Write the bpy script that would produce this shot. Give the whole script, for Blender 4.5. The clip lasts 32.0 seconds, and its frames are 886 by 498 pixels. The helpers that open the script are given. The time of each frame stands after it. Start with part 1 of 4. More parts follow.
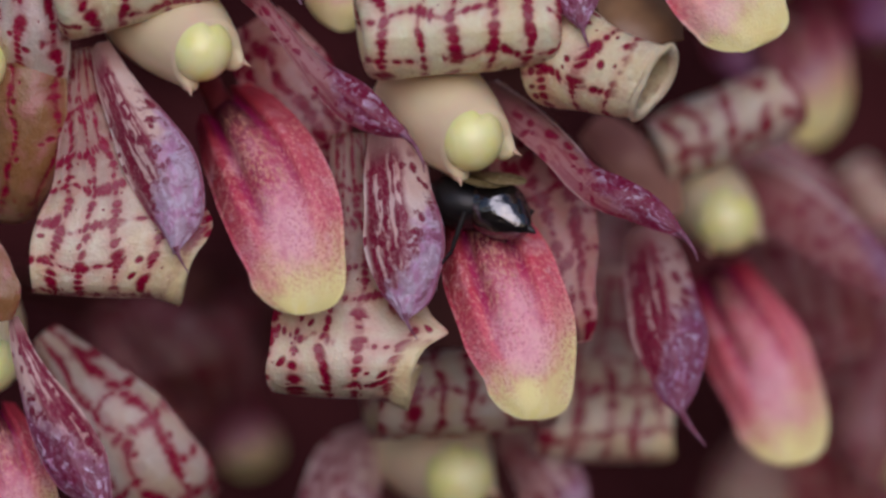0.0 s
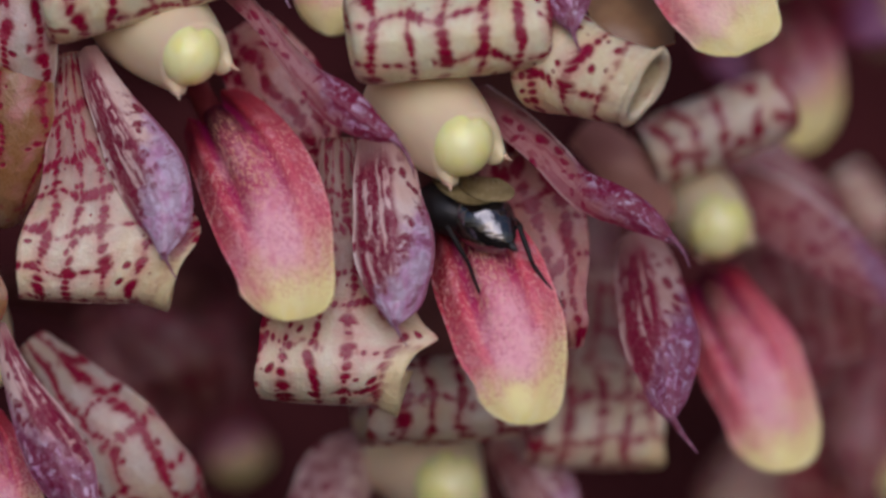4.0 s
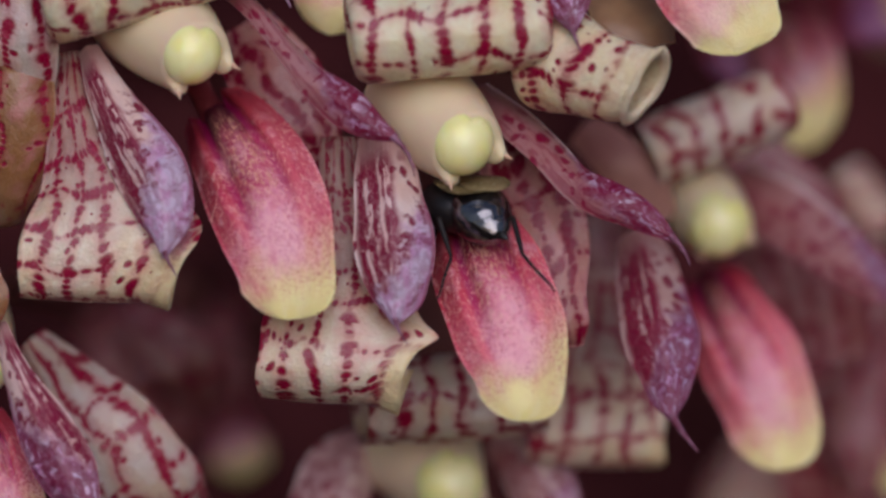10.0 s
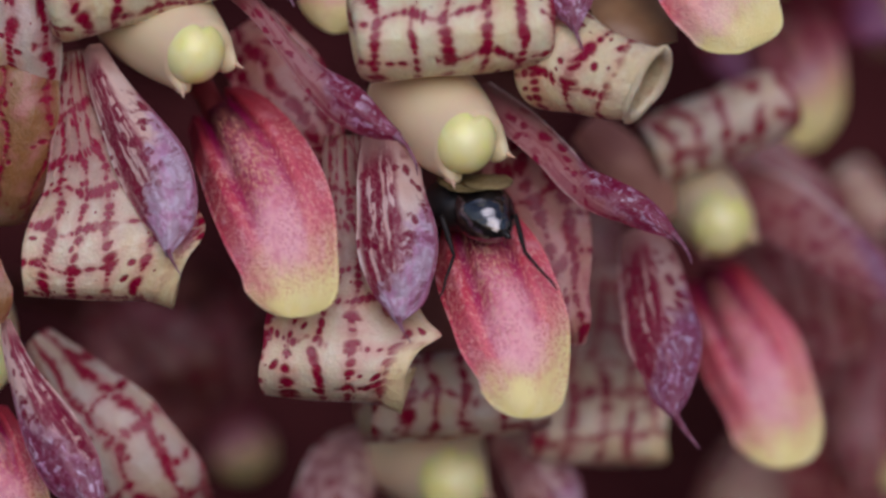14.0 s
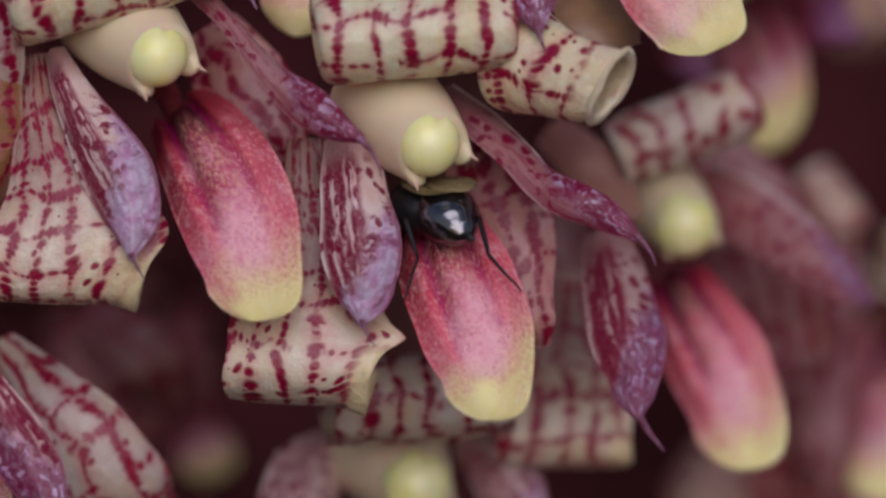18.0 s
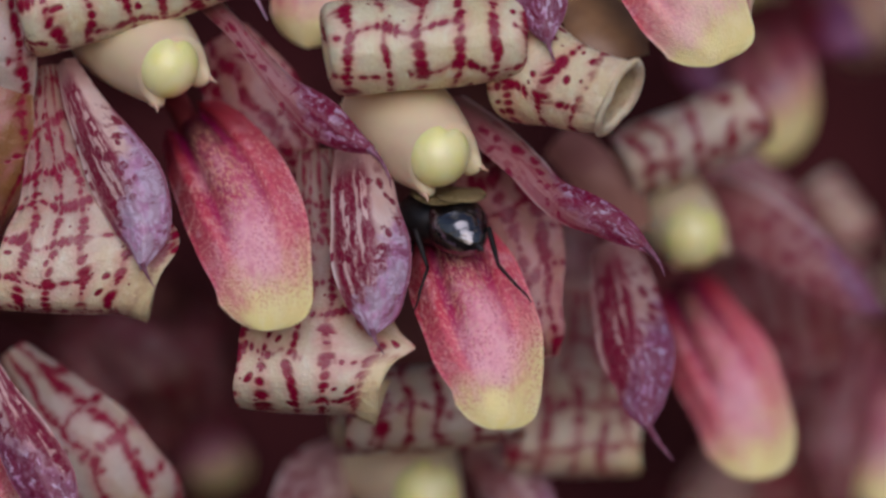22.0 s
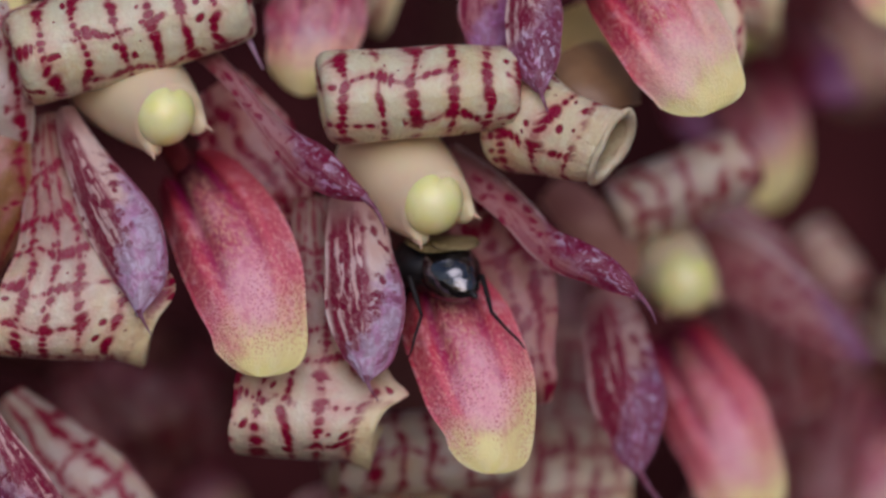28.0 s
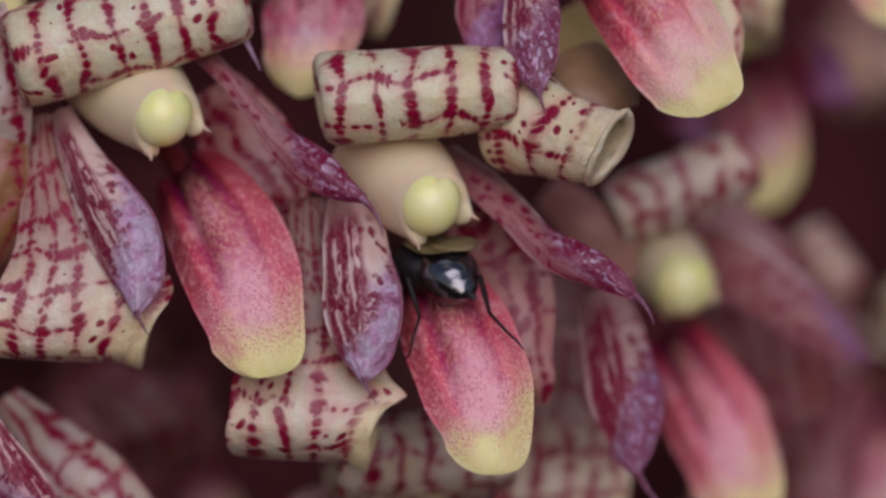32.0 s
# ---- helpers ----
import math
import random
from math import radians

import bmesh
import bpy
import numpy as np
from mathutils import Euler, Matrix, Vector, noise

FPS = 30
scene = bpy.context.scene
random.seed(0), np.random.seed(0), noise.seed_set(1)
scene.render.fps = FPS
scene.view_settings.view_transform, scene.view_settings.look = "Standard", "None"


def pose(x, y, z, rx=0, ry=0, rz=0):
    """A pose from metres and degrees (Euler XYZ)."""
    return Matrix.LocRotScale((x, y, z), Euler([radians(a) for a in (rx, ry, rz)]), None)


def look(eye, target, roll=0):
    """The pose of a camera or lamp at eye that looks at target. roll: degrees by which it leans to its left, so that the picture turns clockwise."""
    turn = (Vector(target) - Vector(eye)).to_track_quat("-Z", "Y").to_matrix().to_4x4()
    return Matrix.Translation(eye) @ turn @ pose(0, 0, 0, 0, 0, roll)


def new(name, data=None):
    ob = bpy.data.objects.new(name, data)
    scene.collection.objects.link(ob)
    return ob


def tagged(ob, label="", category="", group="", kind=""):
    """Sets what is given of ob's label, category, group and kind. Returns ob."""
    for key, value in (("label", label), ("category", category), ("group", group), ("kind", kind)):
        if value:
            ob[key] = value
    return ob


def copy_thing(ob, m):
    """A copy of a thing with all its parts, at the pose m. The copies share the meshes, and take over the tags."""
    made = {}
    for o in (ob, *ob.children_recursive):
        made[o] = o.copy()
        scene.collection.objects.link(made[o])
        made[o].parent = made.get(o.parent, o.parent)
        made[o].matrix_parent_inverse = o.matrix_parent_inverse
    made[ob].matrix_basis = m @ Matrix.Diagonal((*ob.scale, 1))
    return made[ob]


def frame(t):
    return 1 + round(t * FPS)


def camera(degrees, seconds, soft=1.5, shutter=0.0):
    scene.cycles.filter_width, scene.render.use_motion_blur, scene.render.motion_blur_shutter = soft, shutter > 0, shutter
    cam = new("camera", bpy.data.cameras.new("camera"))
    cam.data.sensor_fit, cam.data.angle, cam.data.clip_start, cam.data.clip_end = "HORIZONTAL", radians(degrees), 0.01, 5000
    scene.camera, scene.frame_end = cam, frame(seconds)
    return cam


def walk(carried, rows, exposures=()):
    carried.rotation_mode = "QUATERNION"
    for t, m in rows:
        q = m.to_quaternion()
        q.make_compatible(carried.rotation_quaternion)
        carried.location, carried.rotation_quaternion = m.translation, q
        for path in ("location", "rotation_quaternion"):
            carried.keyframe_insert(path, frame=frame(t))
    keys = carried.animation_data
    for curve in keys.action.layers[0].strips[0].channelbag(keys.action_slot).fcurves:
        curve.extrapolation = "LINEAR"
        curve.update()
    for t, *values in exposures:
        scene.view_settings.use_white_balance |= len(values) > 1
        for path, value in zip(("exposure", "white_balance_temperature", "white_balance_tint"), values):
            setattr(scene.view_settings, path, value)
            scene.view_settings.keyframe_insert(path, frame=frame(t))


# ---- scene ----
# A fly on orchid flowers, very close: lengths below are in millimetres, turned into metres by MM.
MM = 0.001

# ---- camera ----
cam = camera(11.42, 32.0, soft=2.8)
cam.data.dof.use_dof = True
cam.data.dof.focus_distance = 0.1202
cam.data.dof.aperture_fstop = 32.0
PATH = [  # seconds; metres forward, tilt, roll and pan in degrees
    (0.0, -0.00000, 0.000, 0.000, 0.000),
    (0.5, 0.00029, 0.024, 0.037, -0.049),
    (1.0, 0.00094, 0.076, -0.030, -0.136),
    (1.5, 0.00074, 0.062, -0.025, -0.119),
    (2.0, 0.00016, 0.011, 0.019, -0.025),
    (2.5, 0.00019, 0.009, 0.026, -0.010),
    (3.0, 0.00074, 0.060, -0.015, -0.112),
    (3.5, 0.00085, 0.073, -0.018, -0.131),
    (5.5, 0.00083, 0.065, -0.007, -0.131),
    (6.0, 0.00046, 0.038, -0.017, -0.073),
    (6.5, 0.00013, 0.007, 0.054, -0.007),
    (7.0, 0.00036, 0.026, -0.001, -0.044),
    (7.5, 0.00077, 0.058, -0.011, -0.109),
    (8.0, 0.00057, 0.045, 0.025, -0.094),
    (8.5, 0.00004, 0.011, 0.010, -0.032),
    (9.0, 0.00017, 0.012, -0.016, -0.041),
    (9.5, 0.00064, 0.053, -0.009, -0.107),
    (10.0, 0.00069, 0.057, 0.011, -0.123),
    (10.5, 0.00024, 0.026, 0.056, -0.049),
    (11.0, 0.00017, 0.011, -0.016, -0.016),
    (11.5, 0.00047, 0.043, -0.056, -0.065),
    (12.0, 0.00075, 0.057, 0.016, -0.098),
    (12.5, 0.00041, 0.034, 0.003, -0.064),
    (13.0, 0.00017, 0.011, 0.002, -0.006),
    (13.5, 0.00036, 0.031, 0.010, -0.051),
    (15.5, 0.00019, 0.036, 0.096, -0.189),
    (16.0, 0.00060, 0.059, 0.117, -0.326),
    (16.5, 0.00063, 0.056, 0.136, -0.455),
    (17.0, 0.00009, 0.030, 0.205, -0.498),
    (17.5, -0.00014, 0.046, 0.246, -0.589),
    (18.0, 0.00050, 0.068, 0.198, -0.556),
    (18.5, 0.00071, 0.109, 0.209, -0.607),
    (19.0, 0.00032, 0.102, 0.248, -0.501),
    (19.5, -0.00004, 0.071, 0.132, -0.458),
    (20.0, 0.00009, 0.139, 0.154, -0.496),
    (20.5, 0.00041, 0.173, 0.191, -0.533),
    (21.0, 0.00024, 0.195, 0.137, -0.507),
    (21.5, -0.00018, 0.170, 0.162, -0.461),
    (22.0, -0.00011, 0.199, 0.187, -0.428),
    (22.5, -0.00124, 0.767, 0.105, -0.476),
    (23.0, -0.00080, 0.698, 0.172, -0.493),
    (23.5, -0.00126, 0.712, 0.174, -0.461),
    (24.0, -0.00140, 0.717, 0.158, -0.495),
    (24.5, -0.00122, 0.759, 0.220, -0.516),
    (25.0, -0.00095, 0.768, 0.177, -0.511),
    (25.5, -0.00112, 0.734, 0.140, -0.448),
    (27.5, -0.00116, 0.812, 0.106, -0.521),
    (28.0, -0.00127, 0.808, 0.057, -0.508),
    (28.5, -0.00140, 0.796, 0.114, -0.494),
    (29.0, -0.00128, 0.796, 0.120, -0.488),
    (29.5, -0.00124, 0.810, 0.095, -0.520),
    (30.0, -0.00107, 0.817, 0.064, -0.534),
    (30.5, -0.00137, 0.801, 0.119, -0.500),
    (31.0, -0.00131, 0.798, 0.068, -0.498),
    (31.5, -0.00124, 0.810, 0.089, -0.509),
    (32.0, -0.00117, 0.821, 0.082, -0.538),
]
walk(cam, [(t, pose(0, -0.12 + go, 0, 90 + tilt, roll, pan)) for t, go, tilt, roll, pan in PATH],
     exposures=[(t, e, 6000, 25) for t, e in ((0, -0.48), (7, -0.46), (10, -0.41), (12, -0.39), (13, -0.4), (16, -0.49), (21, -0.51), (25, -0.51), (32, -0.52))])

# ---- light ----
world = bpy.data.worlds.new("world")
scene.world = world
world.use_nodes = True
wn = world.node_tree.nodes
sky = wn.new("ShaderNodeTexSky")
sky.sky_type, sky.sun_disc = "NISHITA", False
sky.sun_elevation, sky.sun_rotation = radians(23), radians(175)
world.node_tree.links.new(sky.outputs[0], wn["Background"].inputs[0])
wn["Background"].inputs[1].default_value = 0.07
sun = new("sun", bpy.data.lights.new("sun", "SUN"))
sun.data.energy, sun.data.angle, sun.data.color = 2.18, radians(60), (1.0, 0.95, 0.955)
sun.matrix_world = look((0.08, -1.0, 0.42), (0, 0, 0))


# ---- materials ----
class Net:
    """A short way to write node materials."""

    def __init__(self, name):
        self.mat = bpy.data.materials.new(name)
        self.mat.use_nodes = True
        self.tree = self.mat.node_tree
        self.bsdf = self.tree.nodes["Principled BSDF"]

    def put(self, socket, value):
        if hasattr(value, "is_output"):
            self.tree.links.new(value, socket)
        elif isinstance(value, tuple) and len(value) == 3 and socket.type == "RGBA":
            socket.default_value = (*value, 1)
        else:
            socket.default_value = value

    def math(self, op, a, b=0.0, c=0.0, clamp=False):
        n = self.tree.nodes.new("ShaderNodeMath")
        n.operation, n.use_clamp = op, clamp
        for s, v in zip(n.inputs, (a, b, c)):
            self.put(s, v)
        return n.outputs[0]

    def vec(self, op, a, b=(0, 0, 0)):
        n = self.tree.nodes.new("ShaderNodeVectorMath")
        n.operation = op
        self.put(n.inputs[0], a), self.put(n.inputs[1], b)
        return n.outputs[0]

    def uv(self, layer):
        n = self.tree.nodes.new("ShaderNodeUVMap")
        n.uv_map = layer
        return n.outputs[0]

    def split(self, v):
        n = self.tree.nodes.new("ShaderNodeSeparateXYZ")
        self.put(n.inputs[0], v)
        return n.outputs[0], n.outputs[1], n.outputs[2]

    def join(self, x, y, z=0.0):
        n = self.tree.nodes.new("ShaderNodeCombineXYZ")
        for s, v in zip(n.inputs, (x, y, z)):
            self.put(s, v)
        return n.outputs[0]

    def noise(self, v, scale, detail=2.0, rough=0.5):
        n = self.tree.nodes.new("ShaderNodeTexNoise")
        self.put(n.inputs["Vector"], v)
        n.inputs["Scale"].default_value, n.inputs["Detail"].default_value = scale, detail
        n.inputs["Roughness"].default_value = rough
        return n.outputs[0]

    def cells(self, v, scale, feature="F1"):
        n = self.tree.nodes.new("ShaderNodeTexVoronoi")
        n.feature, n.voronoi_dimensions = feature, "2D"
        self.put(n.inputs["Vector"], v)
        n.inputs["Scale"].default_value = scale
        return n.outputs["Distance"], (n.outputs["Color"] if feature == "F1" else None)

    def step(self, v, lo, hi):
        n = self.tree.nodes.new("ShaderNodeMapRange")
        n.interpolation_type = "SMOOTHSTEP"
        self.put(n.inputs[0], v), self.put(n.inputs[1], lo), self.put(n.inputs[2], hi)
        return n.outputs[0]

    def mix(self, f, a, b):
        n = self.tree.nodes.new("ShaderNodeMix")
        n.data_type = "RGBA"
        self.put(n.inputs[0], f), self.put(n.inputs[6], a), self.put(n.inputs[7], b)
        return n.outputs[2]

    def ramp(self, f, *stops):
        n = self.tree.nodes.new("ShaderNodeValToRGB")
        e = n.color_ramp.elements
        while len(e) < len(stops):
            e.new(0.5)
        for el, (p, c) in zip(e, stops):
            el.position, el.color = p, (*c, 1)
        self.put(n.inputs[0], f)
        return n.outputs[0]

    def shift(self, v, amount=41.0):
        """v moved by an amount that differs from object to object."""
        n = self.tree.nodes.new("ShaderNodeObjectInfo")
        r = self.math("MULTIPLY", n.outputs["Random"], amount)
        return self.vec("ADD", v, self.join(r, self.math("MULTIPLY", r, 1.7), r))

    def bump(self, height, strength, distance):
        n = self.tree.nodes.new("ShaderNodeBump")
        n.inputs["Strength"].default_value, n.inputs["Distance"].default_value = strength, distance
        self.put(n.inputs["Height"], height)
        self.put(self.bsdf.inputs["Normal"], n.outputs[0])

    def done(self, color, rough=0.5, sss=0.0, coat=0.0, spec=0.5, glow=0.16, ior=1.5):
        b = self.bsdf.inputs
        self.put(b["Base Color"], color), self.put(b["Roughness"], rough)
        b["Subsurface Weight"].default_value = sss
        b["Subsurface Radius"].default_value = (1.0, 0.55, 0.35)
        b["Subsurface Scale"].default_value = glow * MM
        b["IOR"].default_value = ior
        b["Coat Weight"].default_value, b["Coat Roughness"].default_value = coat, 0.25
        b["Specular IOR Level"].default_value = spec
        return self.mat


def sepal_material(name, base, spot, gap=1.12, width=0.13, cross=0.54, loose=0.6, blush=0.35, root=0.0, string=0.6, lip=0.0):
    """Waxy sepal: rows of crimson beads along its veins, shorter rows across, stray dots, on cream."""
    n = Net(name)
    uv = n.shift(n.uv("mm"))
    u, v, _ = n.split(n.uv("unit"))
    wob = n.vec("SUBTRACT", n.join(n.noise(uv, 0.55, 1), n.noise(n.vec("ADD", uv, (7.3, 2.1, 0)), 0.55, 1)), (0.5, 0.5, 0))
    wob = n.vec("MULTIPLY", wob, (1.5, 1.3, 0))
    x, y, _ = n.split(n.vec("ADD", uv, wob))

    def rows(c, s, spacing, wide, gate, every):
        """Beads of uneven size every so often along lines, strung on a thin broken vein."""
        q = n.math("DIVIDE", c, spacing)
        d = n.math("MULTIPLY", n.math("ABSOLUTE", n.math("SUBTRACT", n.math("FRACT", q), 0.5)), spacing)
        w1 = n.tree.nodes.new("ShaderNodeTexVoronoi")
        w1.voronoi_dimensions = "1D"
        n.put(w1.inputs["W"], n.math("ADD", n.math("DIVIDE", s, every), n.math("MULTIPLY", n.math("FLOOR", q), 17.37)))
        w1.inputs["Scale"].default_value = 1.0
        r, g, _ = n.split(w1.outputs["Color"])
        e = n.math("MULTIPLY", w1.outputs["Distance"], every)
        far = n.math("SQRT", n.math("ADD", n.math("MULTIPLY", e, e), n.math("MULTIPLY", d, d)))
        rad = n.math("MULTIPLY", n.math("ADD", 0.3, n.math("MULTIPLY", r, 0.8)), wide)
        bead = n.math("SUBTRACT", 1.0, n.step(far, n.math("MULTIPLY", rad, 0.65), n.math("MULTIPLY", rad, 1.35)))
        slim = n.math("SUBTRACT", 1.0, n.step(d, wide * 0.22, wide * 0.58))
        slim = n.math("MULTIPLY", slim, n.math("MULTIPLY", n.step(n.noise(uv, 1.7, 2), 0.38, 0.52), string))
        stain = n.math("SUBTRACT", 1.0, n.step(n.math("ADD", d, n.math("MULTIPLY", e, 0.5)), wide * 0.4, wide * 2.4))
        return n.math("MULTIPLY", n.math("MAXIMUM", bead, slim), gate), n.math("MULTIPLY", stain, gate)

    g1 = n.step(n.noise(n.vec("MULTIPLY", uv, (0.9, 0.6, 1)), 1.0, 2), 0.27, 0.36)
    g2 = n.step(n.noise(n.vec("MULTIPLY", n.vec("ADD", uv, (3.1, 9.7, 0)), (0.5, 0.8, 1)), 1.0, 1), cross, cross + 0.05)
    (m1, s1), (m2, s2) = rows(y, x, gap, width, g1, 0.24), rows(x, y, gap * 1.35, width * 0.9, g2, 0.23)
    m, stain = n.math("MAXIMUM", m1, m2), n.math("MAXIMUM", s1, s2)
    dist, col = n.cells(n.vec("ADD", uv, wob), 1.9)
    r, g, _ = n.split(col)
    size = n.math("MULTIPLY", n.math("MULTIPLY", g, g), 0.27)
    dots = n.math("SUBTRACT", 1.0, n.step(dist, n.math("MULTIPLY", size, 0.7), n.math("ADD", n.math("MULTIPLY", size, 1.2), 0.02)))
    m = n.math("MAXIMUM", m, n.math("MULTIPLY", dots, n.math("GREATER_THAN", r, loose)))
    patch = n.noise(n.vec("MULTIPLY", n.vec("ADD", uv, wob), (1.0, 1.6, 1)), 1.15, 3)
    m = n.math("MULTIPLY", m, n.step(n.noise(uv, 6.0, 2), 0.0, 0.24))
    cream = n.mix(n.math("MULTIPLY", n.step(n.noise(uv, 0.55, 3), 0.38, 0.68), 0.8), base, tuple(c * k for c, k in zip(base, (0.98, 0.88, 0.66))))
    cream = n.mix(n.math("MULTIPLY", n.step(patch, 0.45, 0.7), blush), cream, (0.58, 0.2, 0.25))
    fine = n.noise(uv, 15.0, 3)
    # bluish white flecks: a pearly sheen painted into the cream
    cream = n.mix(n.math("MULTIPLY", n.step(fine, 0.45, 0.75), 0.2), cream, tuple(c * k for c, k in zip(base, (1.12, 1.2, 1.3))))
    sheen_flecks = n.noise(n.vec("MULTIPLY", n.vec("ADD", uv, (2.0, 5.0, 0)), (2.0, 3.0, 1)), 1.0, 3)
    cream = n.mix(n.math("MULTIPLY", n.step(sheen_flecks, 0.54, 0.7), 0.4), cream, tuple(c * k for c, k in zip(base, (1.14, 1.26, 1.38))))
    if lip:
        stain = n.math("MULTIPLY", stain, n.math("SUBTRACT", 1.0, n.math("MULTIPLY", n.step(v, 0.74, 0.88), lip)))
        m = n.math("MULTIPLY", m, n.math("SUBTRACT", 1.0, n.math("MULTIPLY", n.step(v, 0.76, 0.9), lip)))
    cream = n.mix(n.math("MULTIPLY", stain, 0.5), cream, tuple(c * k for c, k in zip(base, (0.84, 0.32, 0.42))))
    if root:
        early = n.math("SUBTRACT", 1.0, n.step(n.math("ADD", u, n.math("MULTIPLY", n.math("SUBTRACT", patch, 0.5), 0.3)), 0.12, 0.46))
        cream = n.mix(n.math("MULTIPLY", early, root), cream, (0.25, 0.075, 0.08))
        plain = n.math("MULTIPLY", n.math("SUBTRACT", 1.0, n.step(v, 0.08, 0.2)), n.step(u, 0.42, 0.56))
        cream = n.mix(n.math("MULTIPLY", plain, 0.8), cream, (0.76, 0.66, 0.36))
        m = n.math("MULTIPLY", m, n.math("SUBTRACT", 1.0, n.math("MULTIPLY", plain, 0.85)))
    spots = n.mix(n.noise(uv, 6.0, 2), spot, tuple(c * 1.6 for c in spot))
    pebble, _ = n.cells(uv, 11.0)
    rolls = n.noise(uv, 2.2, 2)
    n.bump(n.math("ADD", n.math("MULTIPLY", pebble, 0.2), n.math("ADD", n.math("ADD", n.math("MULTIPLY", fine, 0.2), n.math("MULTIPLY", rolls, 2.2)), n.math("MULTIPLY", m, -0.5))), 0.8, 0.06 * MM)
    return n.done(n.mix(m, cream, spots), n.math("ADD", 0.16, n.math("MULTIPLY", fine, 0.25)), 0.25, coat=0.3, spec=0.3)


def petal_material(name, lilac, cream, tip=0.5, streaks=1.0, mottle=0.0, flip=False, sheen=0.0):
    """Pointed petal: cream with crimson streaks on one half and dots on the other, a mottled lilac tip, a dark margin."""
    n = Net(name)
    uv = n.shift(n.uv("mm"))
    u, v, _ = n.split(n.uv("unit"))
    if flip:
        v = n.math("SUBTRACT", 1.0, v)
    wob = n.vec("MULTIPLY", n.vec("SUBTRACT", n.join(n.noise(uv, 1.6, 3), n.noise(n.vec("ADD", uv, (5, 3, 0)), 1.6, 3)), (0.5, 0.5, 0)), (0.8, 0.4, 0))
    moved = n.vec("ADD", uv, wob)
    big = n.noise(uv, 1.1, 3)
    sway = n.math("MULTIPLY", n.math("SUBTRACT", big, 0.5), 0.3)
    ragged = n.math("MULTIPLY", n.math("SUBTRACT", n.noise(uv, 3.4, 2), 0.5), 0.26)
    along = n.math("ADD", n.math("ADD", u, n.math("MULTIPLY", n.math("SUBTRACT", 0.5, v), 0.5)), n.math("ADD", sway, ragged))
    across = n.math("ADD", v, n.math("MULTIPLY", sway, 0.5))
    wrinkle = n.noise(n.vec("MULTIPLY", moved, (2.4, 3.8, 1)), 1.0, 4, 0.6)
    fine = n.noise(uv, 12.0, 3, 0.6)
    pale = n.mix(n.step(n.noise(uv, 0.9, 3), 0.35, 0.65), cream, tuple(c * k for c, k in zip(cream, (0.92, 0.8, 0.76))))
    pale = n.mix(n.math("MULTIPLY", n.step(u, 0.0, 0.22), 1.0), tuple(c * k for c, k in zip(cream, (0.62, 0.42, 0.42))), pale)
    # the tip: lilac, drifting to pink in soft clouds, with pale pimples
    cloud = n.noise(n.vec("MULTIPLY", moved, (1.8, 2.6, 1)), 1.0, 3, 0.6)
    tint = n.mix(n.math("MULTIPLY", n.step(cloud, 0.42, 0.62), 0.7), lilac, tuple(c * k for c, k in zip(lilac, (1.05, 0.52, 0.82))))
    knob, pick = n.cells(moved, 4.2)
    kr, kg, _ = n.split(pick)
    tint = n.mix(n.math("MULTIPLY", n.math("MULTIPLY", n.math("SUBTRACT", 1.0, n.step(knob, 0.2, 0.5)), n.math("GREATER_THAN", kr, 0.5)), 0.5), tint, tuple(min(c * 1.35, 0.8) for c in lilac))
    tipward = n.math("MULTIPLY", n.step(along, tip - 0.07, tip + 0.12), n.math("ADD", 0.72, n.math("MULTIPLY", wrinkle, 0.4)), clamp=True)
    col = n.mix(tipward, pale, tint)
    # long crimson streaks on one half
    lines = n.noise(n.vec("MULTIPLY", n.vec("ADD", uv, n.vec("MULTIPLY", wob, (0.4, 0.3, 0))), (0.55, 7.5, 1)), 1.0, 4, 0.55)
    lines = n.math("ADD", lines, n.math("MULTIPLY", n.math("SUBTRACT", n.noise(uv, 7.0, 2), 0.5), 0.14))
    half = n.math("MULTIPLY", n.step(across, 0.36, 0.5), n.math("SUBTRACT", 1.0, n.step(v, 0.9, 1.0)))
    body = n.math("MULTIPLY", n.step(u, 0.02, 0.14), n.math("SUBTRACT", 1.0, n.step(along, tip - 0.02, tip + 0.1)))
    col = n.mix(n.math("MULTIPLY", n.math("MULTIPLY", half, body), 0.2 * min(streaks, 1.0)), col, (0.42, 0.09, 0.15))
    bead, pb = n.cells(n.vec("MULTIPLY", n.vec("ADD", uv, n.vec("MULTIPLY", wob, (0.6, 0.5, 0))), (1.5, 4.4, 1)), 1.0)
    br, _, _ = n.split(pb)
    beads = n.math("MULTIPLY", n.math("SUBTRACT", 1.0, n.step(bead, n.math("MULTIPLY", br, 0.5 * streaks), n.math("MULTIPLY", br, 0.85 * streaks))), n.math("GREATER_THAN", br, 0.12))
    veins = n.math("MAXIMUM", n.math("MULTIPLY", n.step(lines, 0.53 - 0.1 * streaks, 0.62 - 0.1 * streaks), 1.0), beads)
    m = n.math("MULTIPLY", veins, n.math("MULTIPLY", half, n.math("MULTIPLY", body, min(streaks, 1.0))))
    # round dots on the pale half
    dist, pk = n.cells(moved, 1.9)
    r, g, _ = n.split(pk)
    dots = n.math("MULTIPLY", n.math("SUBTRACT", 1.0, n.step(dist, n.math("MULTIPLY", r, 0.26), n.math("MULTIPLY", r, 0.46))), n.math("GREATER_THAN", r, 0.3))
    m = n.math("MAXIMUM", m, n.math("MULTIPLY", dots, n.math("MULTIPLY", n.step(u, 0.04, 0.14), n.math("SUBTRACT", 1.0, n.step(along, tip + 0.05, tip + 0.2)))))
